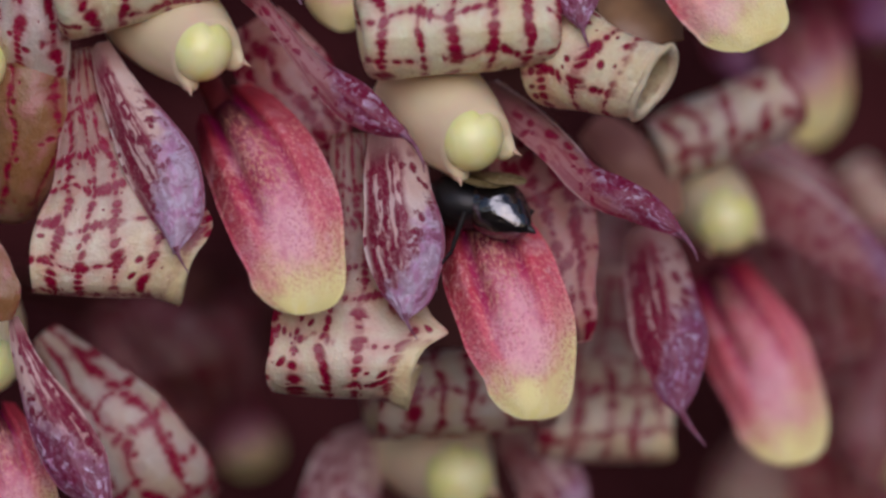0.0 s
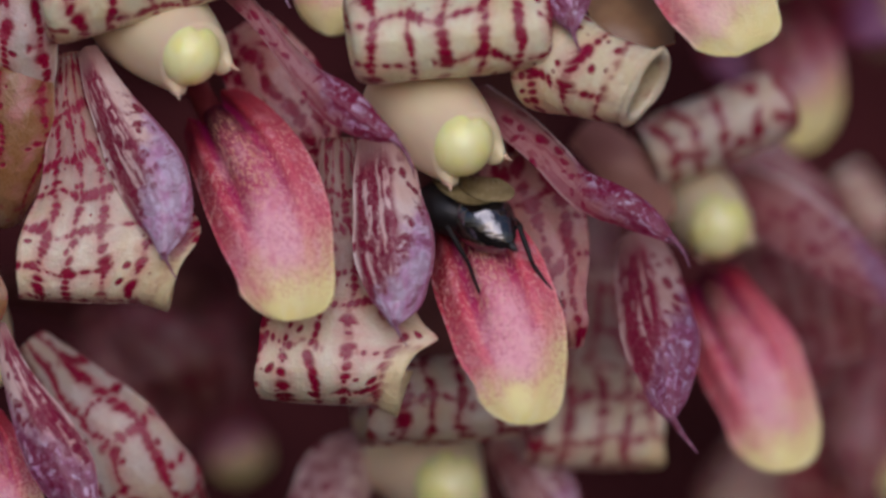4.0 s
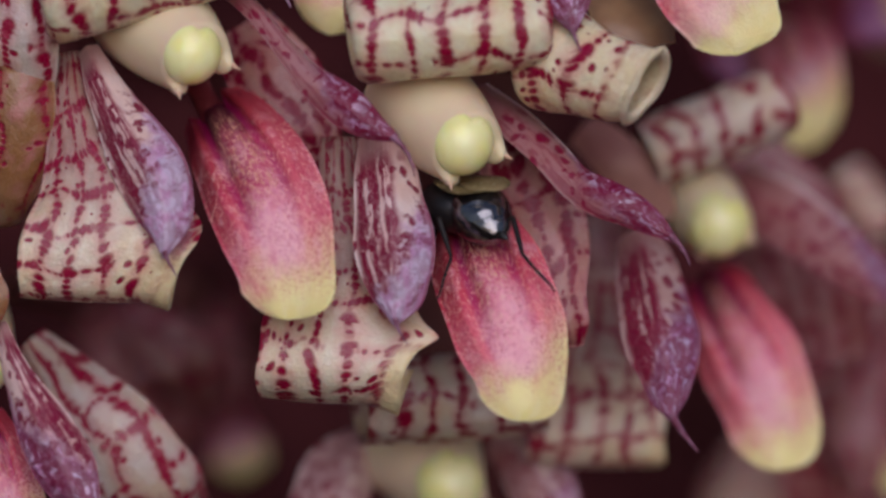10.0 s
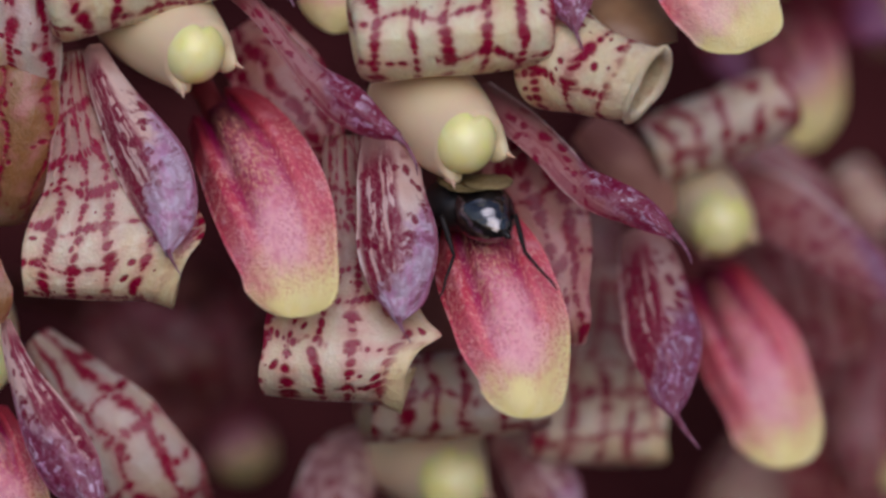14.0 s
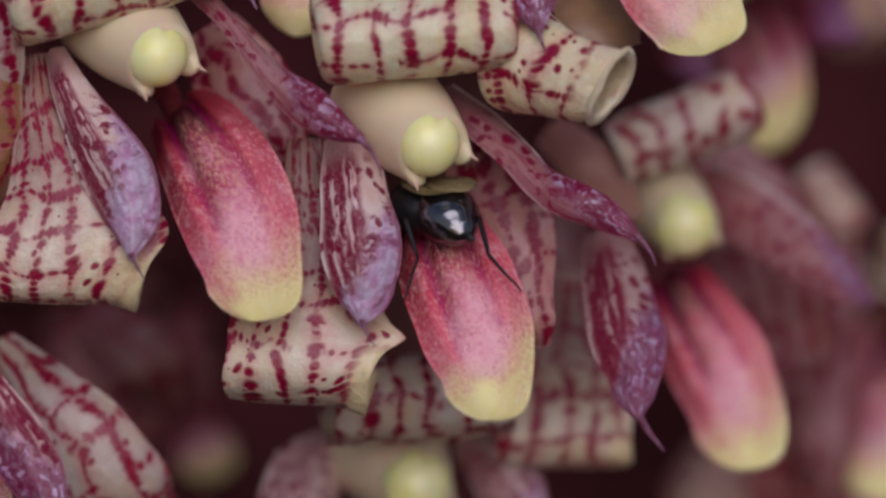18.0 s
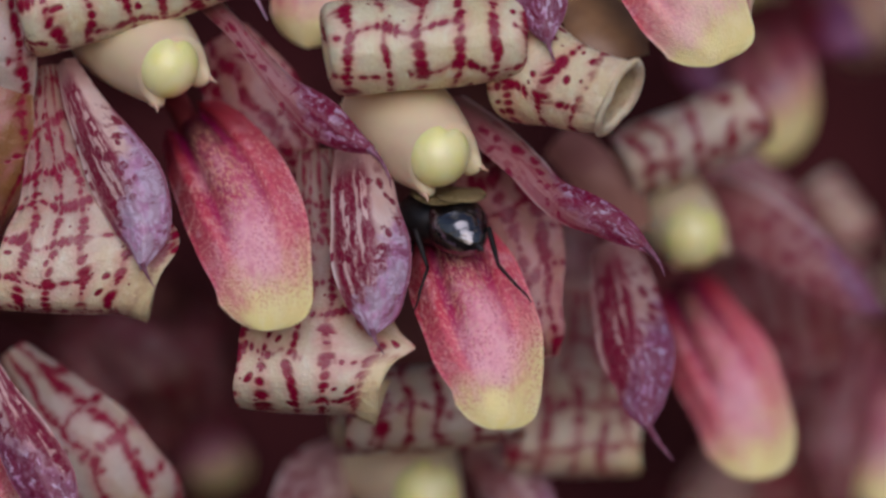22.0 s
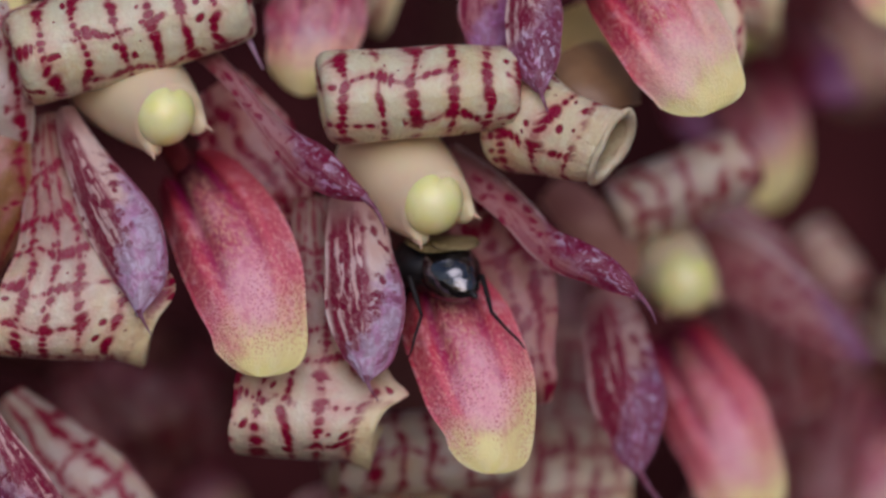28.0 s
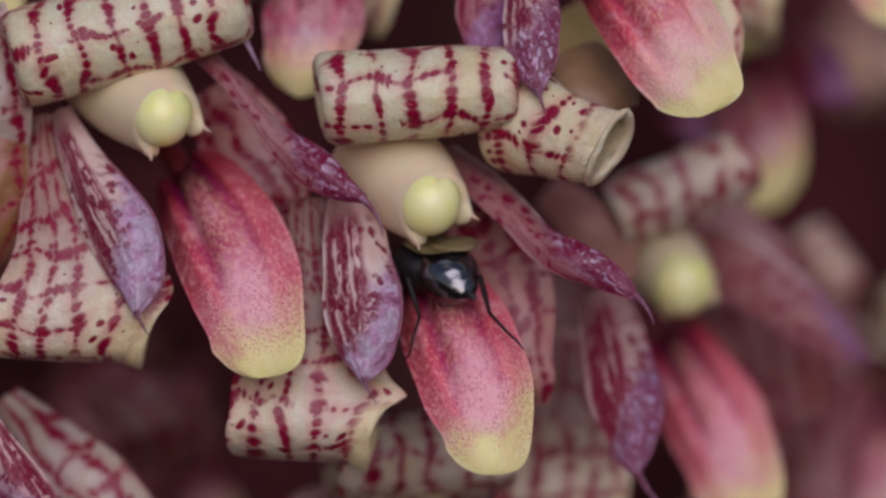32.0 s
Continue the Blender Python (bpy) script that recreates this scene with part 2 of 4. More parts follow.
    # short bars across, where cream turns to lilac and along the edge of the tip
    bars = n.noise(n.vec("MULTIPLY", moved, (3.6, 1.4, 1)), 1.0, 4, 0.65)
    turn = n.math("MULTIPLY", n.step(along, tip - 0.14, tip - 0.05), n.math("SUBTRACT", 1.0, n.step(along, tip + 0.02, tip + 0.16)))
    edge = n.math("MULTIPLY", n.math("SUBTRACT", 1.0, n.step(v, 0.22, 0.5)), n.math("MULTIPLY", tipward, 0.8))
    m = n.math("MAXIMUM", m, n.math("MULTIPLY", n.step(bars, 0.49, 0.6), n.math("MAXIMUM", turn, edge)))
    if mottle:
        blot = n.noise(n.vec("MULTIPLY", n.vec("ADD", moved, n.vec("MULTIPLY", wob, (0.3, 0.3, 0))), (4.2, 5.6, 1)), 1.0, 3, 0.6)
        m = n.math("MAXIMUM", m, n.math("MULTIPLY", n.math("MULTIPLY", n.step(blot, 0.48 - 0.1 * mottle, 0.57 - 0.1 * mottle), tipward), mottle))
    rim = n.math("MAXIMUM", n.math("MULTIPLY", n.step(across, 0.84, 0.95), n.step(along, 0.2, 0.4)),
                 n.math("MULTIPLY", n.math("SUBTRACT", 1.0, n.step(v, 0.025, 0.085)), n.step(along, tip - 0.2, tip)))
    m = n.math("MAXIMUM", m, n.math("MULTIPLY", rim, 0.9))
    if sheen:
        # pale sheen painted along one edge, up to the tip
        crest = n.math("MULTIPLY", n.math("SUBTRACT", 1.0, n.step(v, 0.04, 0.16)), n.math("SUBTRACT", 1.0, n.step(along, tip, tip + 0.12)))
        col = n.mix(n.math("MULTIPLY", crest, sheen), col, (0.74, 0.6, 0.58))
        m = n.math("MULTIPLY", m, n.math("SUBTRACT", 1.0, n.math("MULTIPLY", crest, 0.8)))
    m = n.math("MULTIPLY", m, n.math("ADD", 0.74, n.math("MULTIPLY", n.step(n.noise(n.vec("MULTIPLY", uv, (8.0, 14.0, 1)), 1.0, 3, 0.65), 0.34, 0.54), 0.26)))
    ink = n.mix(wrinkle, (0.13, 0.001, 0.02), (0.26, 0.003, 0.045))
    ink = n.mix(n.math("MULTIPLY", tipward, 0.55), ink, (0.15, 0.003, 0.036))
    col = n.mix(m, col, ink)
    n.bump(n.math("ADD", n.math("ADD", wrinkle, n.math("MULTIPLY", fine, 0.2)), n.math("MULTIPLY", n.math("MULTIPLY", knob, tipward), -0.4)), 0.75, 0.08 * MM)
    return n.done(col, n.math("ADD", 0.2, n.math("MULTIPLY", wrinkle, 0.25)), 0.1, spec=0.4)


def lip_material(name, reach=0.0, pink=1.0, speckle=0.8, dark=1.0, pale=0.0, heart=0.2):
    """Tongue-shaped lip: a dark flecked trough between two pink lobes, then freckled yellow at the tip."""
    n = Net(name)
    uv = n.shift(n.uv("mm"))
    u, v, _ = n.split(n.uv("unit"))
    wide = n.noise(uv, 0.75, 4, 0.6)
    side = n.math("ABSOLUTE", n.math("SUBTRACT", v, 0.5))
    along = n.math("ADD", n.math("ADD", u, n.math("MULTIPLY", n.math("SUBTRACT", 0.5, v), 0.2)), n.math("MULTIPLY", n.math("SUBTRACT", wide, 0.5), 0.42))
    k = pink
    # near-black first stops: maroon root with shade under the column painted in
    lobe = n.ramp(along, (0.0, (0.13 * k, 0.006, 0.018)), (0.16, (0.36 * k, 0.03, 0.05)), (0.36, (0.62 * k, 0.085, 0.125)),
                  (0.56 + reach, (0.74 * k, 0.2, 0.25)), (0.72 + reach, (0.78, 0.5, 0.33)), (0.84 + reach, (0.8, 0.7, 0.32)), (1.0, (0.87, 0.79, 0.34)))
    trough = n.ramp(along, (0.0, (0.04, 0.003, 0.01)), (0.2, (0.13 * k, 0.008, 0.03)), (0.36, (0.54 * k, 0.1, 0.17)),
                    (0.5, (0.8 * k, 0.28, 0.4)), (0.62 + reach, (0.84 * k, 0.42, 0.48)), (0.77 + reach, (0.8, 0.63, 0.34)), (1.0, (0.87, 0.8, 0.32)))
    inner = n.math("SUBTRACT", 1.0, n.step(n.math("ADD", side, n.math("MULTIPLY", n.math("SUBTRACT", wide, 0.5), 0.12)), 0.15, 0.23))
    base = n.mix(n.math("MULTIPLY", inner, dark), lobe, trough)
    fine = n.noise(n.vec("MULTIPLY", uv, (4.0, 13.0, 1)), 1.0, 3, 0.65)
    early = n.math("MULTIPLY", n.step(u, 0.06, 0.2), n.math("SUBTRACT", 1.0, n.step(along, 0.42, 0.6)))
    flecks = n.math("MULTIPLY", n.step(fine, 0.5, 0.58), n.math("MULTIPLY", n.math("SUBTRACT", 1.0, n.step(side, 0.1, 0.22)), early))
    base = n.mix(n.math("MULTIPLY", flecks, 0.65), base, (0.72, 0.42, 0.25))
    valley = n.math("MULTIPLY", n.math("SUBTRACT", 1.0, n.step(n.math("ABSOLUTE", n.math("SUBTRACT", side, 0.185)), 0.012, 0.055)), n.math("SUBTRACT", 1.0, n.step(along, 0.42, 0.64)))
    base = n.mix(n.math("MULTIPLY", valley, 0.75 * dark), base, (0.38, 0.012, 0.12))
    # pale pink and rosy clouds over the middle
    cloud = n.noise(n.vec("MULTIPLY", n.vec("ADD", uv, (4.0, 9.0, 0)), (1.2, 1.8, 1)), 1.0, 4, 0.6)
    body = n.math("MULTIPLY", n.step(u, 0.12, 0.3), n.math("SUBTRACT", 1.0, n.step(along, 0.74 + reach, 0.92 + reach)))
    base = n.mix(n.math("MULTIPLY", n.math("MULTIPLY", n.step(cloud, 0.5, 0.66), body), 0.45), base, (0.85, 0.46, 0.52))
    base = n.mix(n.math("MULTIPLY", n.math("MULTIPLY", n.math("SUBTRACT", 1.0, n.step(cloud, 0.34, 0.48)), body), 0.5), base, (0.58, 0.05, 0.14))
    dust = n.noise(n.vec("MULTIPLY", uv, (6.5, 8.5, 1)), 1.0, 4, 0.75)
    base = n.mix(n.math("MULTIPLY", n.math("MULTIPLY", n.step(dust, 0.5, 0.62), body), 0.6), base, (0.88, 0.5, 0.42))
    base = n.mix(n.math("MULTIPLY", n.math("MULTIPLY", n.math("SUBTRACT", 1.0, n.step(dust, 0.36, 0.48)), body), 0.4), base, (0.52, 0.035, 0.1))
    base = n.mix(n.math("MULTIPLY", n.math("MULTIPLY", n.step(cloud, 0.42, 0.62), n.step(along, 0.8 + reach, 0.95 + reach)), 0.45), base, (0.92, 0.87, 0.52))
    if pale:
        base = n.mix(n.math("MULTIPLY", n.math("MULTIPLY", n.step(along, 0.3, 0.52), n.math("SUBTRACT", 1.0, n.step(along, 0.66, 0.8))), pale), base, (0.93, 0.76, 0.6))
    core = n.math("MULTIPLY", n.math("SUBTRACT", 1.0, n.step(n.math("ADD", side, n.math("MULTIPLY", n.math("SUBTRACT", dust, 0.5), 0.3)), 0.1, 0.3)), n.math("MULTIPLY", n.step(along, 0.34, 0.56), n.math("SUBTRACT", 1.0, n.step(along, 0.66, 0.8))))
    base = n.mix(n.math("MULTIPLY", core, heart), base, (0.93, 0.62, 0.66))
    knob = n.math("MULTIPLY", n.math("SUBTRACT", 1.0, n.step(side, 0.05, 0.2)), n.math("MULTIPLY", n.step(u, 0.72, 0.8), n.math("SUBTRACT", 1.0, n.step(u, 0.88, 0.96))))
    base = n.mix(n.math("MULTIPLY", knob, min(heart * 2.0, 1.0)), base, (0.95, 0.9, 0.42))
    # red freckles, thick where pink turns to yellow
    dist, pick = n.cells(n.vec("ADD", uv, n.vec("MULTIPLY", n.join(dust, fine), (0.12, 0.12, 0))), 9.0)
    r, _, _ = n.split(pick)
    gate = n.math("ADD", n.math("MULTIPLY", n.math("SUBTRACT", cloud, 0.5), 2.0), n.math("MULTIPLY", side, 0.5))
    zone = n.math("MULTIPLY", n.step(along, 0.3, 0.5), n.math("SUBTRACT", 1.0, n.step(along, 0.76 + reach, 1.0 + reach)))
    dots = n.math("MULTIPLY", n.math("SUBTRACT", 1.0, n.step(dist, 0.08, 0.36)), n.step(n.math("ADD", n.math("MULTIPLY", r, 0.7), n.math("MULTIPLY", gate, 2.4)), 0.3, 0.6))
    zone = n.math("MULTIPLY", zone, n.math("SUBTRACT", 1.0, n.math("MULTIPLY", core, heart * 0.6)))
    base = n.mix(n.math("MULTIPLY", n.math("MULTIPLY", dots, zone), speckle), base, (0.5, 0.03, 0.07))
    pebble, _ = n.cells(uv, 11.0)
    n.bump(n.math("ADD", pebble, n.math("ADD", fine, n.math("MULTIPLY", cloud, 0.8))), 0.4, 0.05 * MM)
    return n.done(base, n.math("ADD", 0.34, n.math("MULTIPLY", dust, 0.2)), 0.25, spec=0.2)


def wax_material(name, a, b, scale, rough, sss, coat=0.0, spec=0.5, glow=0.16, ior=1.5, dents=0.0):
    """Smooth waxy tissue that drifts between two colours."""
    n = Net(name)
    tc = n.tree.nodes.new("ShaderNodeTexCoord")
    p = n.shift(n.vec("MULTIPLY", tc.outputs["Object"], (1000, 1000, 1000)))
    fine = n.noise(p, 12.0, 3)
    n.bump(n.math("ADD", fine, n.math("MULTIPLY", n.noise(n.vec("MULTIPLY", p, (1.0, 1.0, 2.2)), 2.4, 2), dents)), 0.3, 0.02 * MM)
    return n.done(n.mix(n.step(n.noise(p, scale, 3), 0.3, 0.7), a, b), n.math("ADD", rough, n.math("MULTIPLY", fine, 0.15)), sss, coat, spec, glow, ior)


CREAM = (0.69, 0.67, 0.46)
CRIMSON = (0.2, 0.002, 0.025)
SEPAL = sepal_material("sepal_wax", CREAM, CRIMSON, 0.97, 0.18, 0.42, 0.58, 0.12)
SEPAL_SPARSE = sepal_material("sepal_wax_sparse", (0.74, 0.68, 0.47), CRIMSON, 1.0, 0.17, 0.46, 0.08, 0.16, 0.0, 0.5, 0.9)
SEPAL_FINE = sepal_material("sepal_wax_fine", (0.68, 0.61, 0.45), CRIMSON, 0.86, 0.18, 0.4, 0.4, 0.16, 0.7, 0.4)
# base greyed below CREAM to carry shade over the corner flower
SEPAL_DENSE = sepal_material("sepal_wax_dense", (0.52, 0.45, 0.39), CRIMSON, 1.0, 0.2, 0.42, 0.4, 0.15)
SEPAL_BOLD = sepal_material("sepal_wax_bold", (0.62, 0.56, 0.46), CRIMSON, 0.95, 0.2, 0.46, 0.5, 0.15)
SEPAL_TAN = sepal_material("sepal_tan", (0.28, 0.145, 0.065), CRIMSON, 1.2, 0.13, 0.6, 0.75, 0.4)
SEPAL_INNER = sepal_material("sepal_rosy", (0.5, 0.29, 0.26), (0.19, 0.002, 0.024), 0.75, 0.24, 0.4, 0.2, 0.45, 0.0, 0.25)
# darker copy of the rosy sepal, with shade put into its colour
SEPAL_SHADE = sepal_material("sepal_shaded", (0.25, 0.12, 0.11), (0.13, 0.002, 0.018), 0.9, 0.2, 0.5, 0.3, 0.4, 0.0, 0.4)
LILAC = (0.51, 0.42, 0.56)
PETAL = petal_material("petal_lilac", LILAC, (0.7, 0.58, 0.53), 0.5, mottle=0.35)
PETAL_TIP = petal_material("petal_lilac_tip", (0.54, 0.45, 0.6), (0.66, 0.54, 0.5), 0.3, mottle=1.0)
PETAL_BLUSH = petal_material("petal_blush", (0.5, 0.36, 0.46), (0.62, 0.48, 0.46), 0.62, streaks=0.75)
PETAL_FLIP = petal_material("petal_lilac_turned", (0.56, 0.44, 0.6), (0.66, 0.5, 0.46), 0.56, mottle=1.0, flip=True)
# stalk colour darkened for the shadow it hangs in, sheen painted on its edge
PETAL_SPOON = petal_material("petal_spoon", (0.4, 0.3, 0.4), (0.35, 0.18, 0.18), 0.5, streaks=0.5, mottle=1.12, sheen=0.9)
PETAL_ROSY = petal_material("petal_rosy", (0.4, 0.3, 0.46), (0.5, 0.36, 0.33), 0.5, streaks=1.1, mottle=0.95)
PETAL_DARK = petal_material("petal_crimson", (0.38, 0.2, 0.4), (0.36, 0.16, 0.17), 0.45, mottle=0.6)
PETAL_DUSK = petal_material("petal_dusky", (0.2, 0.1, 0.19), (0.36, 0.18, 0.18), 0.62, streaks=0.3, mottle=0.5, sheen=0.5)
LIP = lip_material("lip_pink")
LIP_PALE = lip_material("lip_pale", -0.1, 1.15, 0.2, 0.5, 0.35)
LIP_YELLOW = wax_material("lip_olive", (0.5, 0.36, 0.12), (0.66, 0.52, 0.2), 0.5, 0.4, 0.3)
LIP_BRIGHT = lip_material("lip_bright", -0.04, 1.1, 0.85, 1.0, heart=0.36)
# pink darkened to paint shade on the back and top lips
LIP_SHADED = lip_material("lip_shaded", -0.1, 0.62, 0.5, 0.8)
COLUMN = wax_material("column_wax", (0.87, 0.74, 0.46), (0.82, 0.62, 0.42), 0.45, 0.24, 0.4, 0.0, 0.4, 0.2)
TOOTH = wax_material("tooth_wax", (0.6, 0.38, 0.27), (0.7, 0.52, 0.36), 2.0, 0.35, 0.2)
CAP = wax_material("cap_wax", (0.95, 0.97, 0.32), (0.97, 0.98, 0.5), 1.3, 0.22, 0.35, 0.5, 0.5, 0.4)
STALK = wax_material("stalk_skin", (0.11, 0.03, 0.03), (0.17, 0.06, 0.045), 0.6, 0.6, 0.0, spec=0.2)
BLACK = wax_material("fly_black", (0.006, 0.006, 0.007), (0.01, 0.009, 0.009), 2.0, 0.06, 0.0, spec=1.0, ior=1.9, dents=8.0)
DULL = wax_material("fly_matt_black", (0.006, 0.006, 0.007), (0.012, 0.011, 0.011), 2.0, 0.35, 0.0, spec=0.5)
SEPAL_BASE = wax_material("sepal_base_brown", (0.26, 0.1, 0.085), (0.38, 0.19, 0.14), 0.8, 0.5, 0.0)
FOOT = wax_material("column_foot_red", (0.1, 0.012, 0.016), (0.2, 0.035, 0.04), 0.9, 0.35, 0.2)
TAIL = wax_material("petal_tail", (0.16, 0.03, 0.06), (0.36, 0.19, 0.28), 3.0, 0.3, 0.0)
LEG = wax_material("leg_black", (0.006, 0.005, 0.005), (0.014, 0.011, 0.01), 4.0, 0.45, 0.0, spec=0.25)
WING = wax_material("wing_olive", (0.15, 0.115, 0.05), (0.38, 0.31, 0.15), 0.7, 0.18, 0.0, 0.4)
UNDER = wax_material("sepal_underside", (0.22, 0.12, 0.06), (0.36, 0.22, 0.11), 0.6, 0.35, 0.3)
SOIL = wax_material("soil_dark", (0.03, 0.02, 0.014), (0.06, 0.035, 0.022), 0.02, 0.9, 0.0, spec=0.05)
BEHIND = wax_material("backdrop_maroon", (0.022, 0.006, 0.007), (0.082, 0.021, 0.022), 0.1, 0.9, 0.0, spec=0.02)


# ---- shapes ----
def world_of(ob):
    p = Vector((0, 0, 0))
    while ob:
        p, ob = p + ob.location, ob.parent
    return p


def part(name, verts, faces, material, parent, label="", uvs=None, origin=None):
    """One mesh part: verts in millimetres of the whole place."""
    at = Vector([c * MM for c in origin]) if origin is not None else (world_of(parent) if parent else Vector((0, 0, 0)))
    me = bpy.data.meshes.new(name)
    me.from_pydata((np.asarray(verts, float) * MM - np.array(at)).tolist(), [], faces)
    if uvs:
        loops = np.zeros(len(me.loops), int)
        me.loops.foreach_get("vertex_index", loops)
        for key, co in uvs.items():
            me.uv_layers.new(name=key).data.foreach_set("uv", np.asarray(co, np.float32)[loops].ravel())
    me.polygons.foreach_set("use_smooth", [True] * len(me.polygons))
    me.materials.append(material)
    ob = new(name, me)
    if parent:
        ob.parent = parent
        ob.location = at - world_of(parent)
    else:
        ob.location = at
    if label:
        tagged(ob, label)
    return ob


def spline(pts, n, at=None):
    """n places along a smooth curve through pts."""
    p = np.asarray(pts, float)
    if p.ndim == 1:
        p = p[:, None]
    p = np.vstack([2 * p[0] - p[1], p, 2 * p[-1] - p[-2]])
    u = (np.linspace(0, 1, n) if at is None else at) * (len(p) - 3)
    i = np.minimum(u.astype(int), len(p) - 4)
    f = (u - i)[:, None]
    a, b, c, d = p[i], p[i + 1], p[i + 2], p[i + 3]
    return 0.5 * (2 * b + (c - a) * f + (2 * a - 5 * b + 4 * c - d) * f ** 2 + (3 * b - a - 3 * c + d) * f ** 3)


def unit(v):
    return v / np.maximum(np.linalg.norm(v, axis=-1, keepdims=True), 1e-9)


def sheet(name, P, mm, un, thick, material, parent, label="", origin=None, fade=None):
    """A thin shell over the grid of points P, with a closed rim."""
    nu, nv, _ = P.shape
    nor = unit(np.cross(np.gradient(P, axis=1), np.gradient(P, axis=0)))
    v = np.linspace(-1, 1, nv)[None, :, None]
    if fade is not None:
        thick = thick * fade[:, None, None]
        nor[-1] = nor[-3]
        nor[-2] = nor[-3]
    back = P - nor * thick * (0.3 + 0.7 * (1 - v ** 4))
    verts = np.vstack([P.reshape(-1, 3), back.reshape(-1, 3)])
    k = np.arange(nu * nv).reshape(nu, nv)
    a, b, c, d = k[:-1, :-1].ravel(), k[1:, :-1].ravel(), k[1:, 1:].ravel(), k[:-1, 1:].ravel()
    o = nu * nv
    rim = np.concatenate([k[:, 0], k[-1, 1:], k[-2::-1, -1], k[0, -2:0:-1]])
    nxt = np.roll(rim, -1)
    faces = np.vstack([np.c_[a, d, c, b], np.c_[a, b, c, d] + o, np.c_[rim, nxt, nxt + o, rim + o][:, ::-1]])
    uv = {"mm": np.vstack([mm.reshape(-1, 2)] * 2), "unit": np.vstack([un.reshape(-1, 2)] * 2)}
    return part(name, verts, faces.tolist(), material, parent, label, uv, origin)


def leaf(name, parent, material, spine, half, cup=0.5, side=None, roll=0.0, thick=0.12, wave=0.0, grooves=(),
         blunt=0.0, nu=46, nv=23, label="", origin=None, keel=0.0, right=None, spout=0.0):
    """A petal, sepal or lip: a sheet of half-width `half` along `spine`, bent across by `cup` radians a side."""
    rng = random.Random(len(bpy.data.meshes))
    u = np.linspace(0, 1, nu)
    if blunt:
        u = 1 - (1 - u) ** 1.7
    C = spline(spine, nu, u)
    w = np.maximum(spline(half, nu, u)[:, 0], 0.012)
    if blunt:
        f = np.clip((u - 1 + blunt) / blunt, 0, 1)
        w = np.maximum(w * np.sqrt(np.maximum(1 - f ** 4.6, 0)), 0.03)
    T = unit(np.gradient(C, axis=0))
    S = unit(np.cross(T, np.array([0, -1.0, 0]))) if side is None else np.tile(np.array(side, float), (nu, 1))
    S = unit(S - T * (S * T).sum(1, keepdims=True))
    N = np.cross(S, T)
    turn = np.radians(spline(roll, nu, u)[:, 0] if isinstance(roll, (list, tuple)) else np.full(nu, float(roll)))[:, None]
    S, N = S * np.cos(turn) + N * np.sin(turn), N * np.cos(turn) - S * np.sin(turn)
    c = np.maximum(np.abs(cp := (spline(cup, nu, u)[:, 0] if isinstance(cup, (list, tuple)) else np.full(nu, float(cup)))), 0.02) * np.sign(cp + 1e-6)
    v = np.linspace(-1, 1, nv)
    th = c[:, None] * v[None]
    X = w[:, None] * np.sin(th) / c[:, None]
    Z = -w[:, None] * (1 - np.cos(th)) / c[:, None] - keel * w[:, None] * np.abs(v)[None]
    ph = [rng.uniform(0, 6.3) for _ in range(4)]
    ruff = np.sin(u[:, None] * 9 + ph[0] + 1.5 * np.sign(v)[None]) + 0.6 * np.sin(u[:, None] * 21 + ph[1] + 2 * np.sign(v)[None])
    Z = Z + wave * ruff * (v ** 2)[None]
    Z = Z + 0.35 * wave * np.sin(u[:, None] * 14 + v[None] * 5 + ph[2])
    X = X * (1 + 0.025 * np.sin(u[:, None] * 17 + ph[3]) * np.abs(v)[None])
    if right is not None:
        k = spline(right, nu, u)[:, 0] / w
        X = np.where(v[None] < 0, X * k[:, None], X)
    for v0, depth, width, u0, u1 in grooves:
        env = np.clip((u - u0) / 0.12, 0, 1) * np.clip((u1 - u) / 0.2, 0, 1)
        Z = Z - depth * env[:, None] * np.exp(-((v[None] - v0) / width) ** 2)
    P = C[:, None] + S[:, None] * X[..., None] + N[:, None] * Z[..., None]
    if spout:
        low = np.exp(-((C[:, 2] - C[:, 2].min()) / 0.5) ** 2)
        P[..., 2] -= spout * low[:, None] * (np.clip((-v - 0.45) / 0.55, 0, 1) ** 1.6)[None]
    s = np.r_[0, np.cumsum(np.linalg.norm(np.diff(C, axis=0), axis=1))]
    mm = np.stack(np.broadcast_arrays(s[:, None], v[None] * w.max()), -1)
    un = np.stack(np.broadcast_arrays(u[:, None], v[None] / 2 + 0.5), -1)
    return sheet(name, P, mm, un, thick, material, parent, label, origin, np.clip(w / w.max() * 1.3, 0.05, 1) if blunt else None)


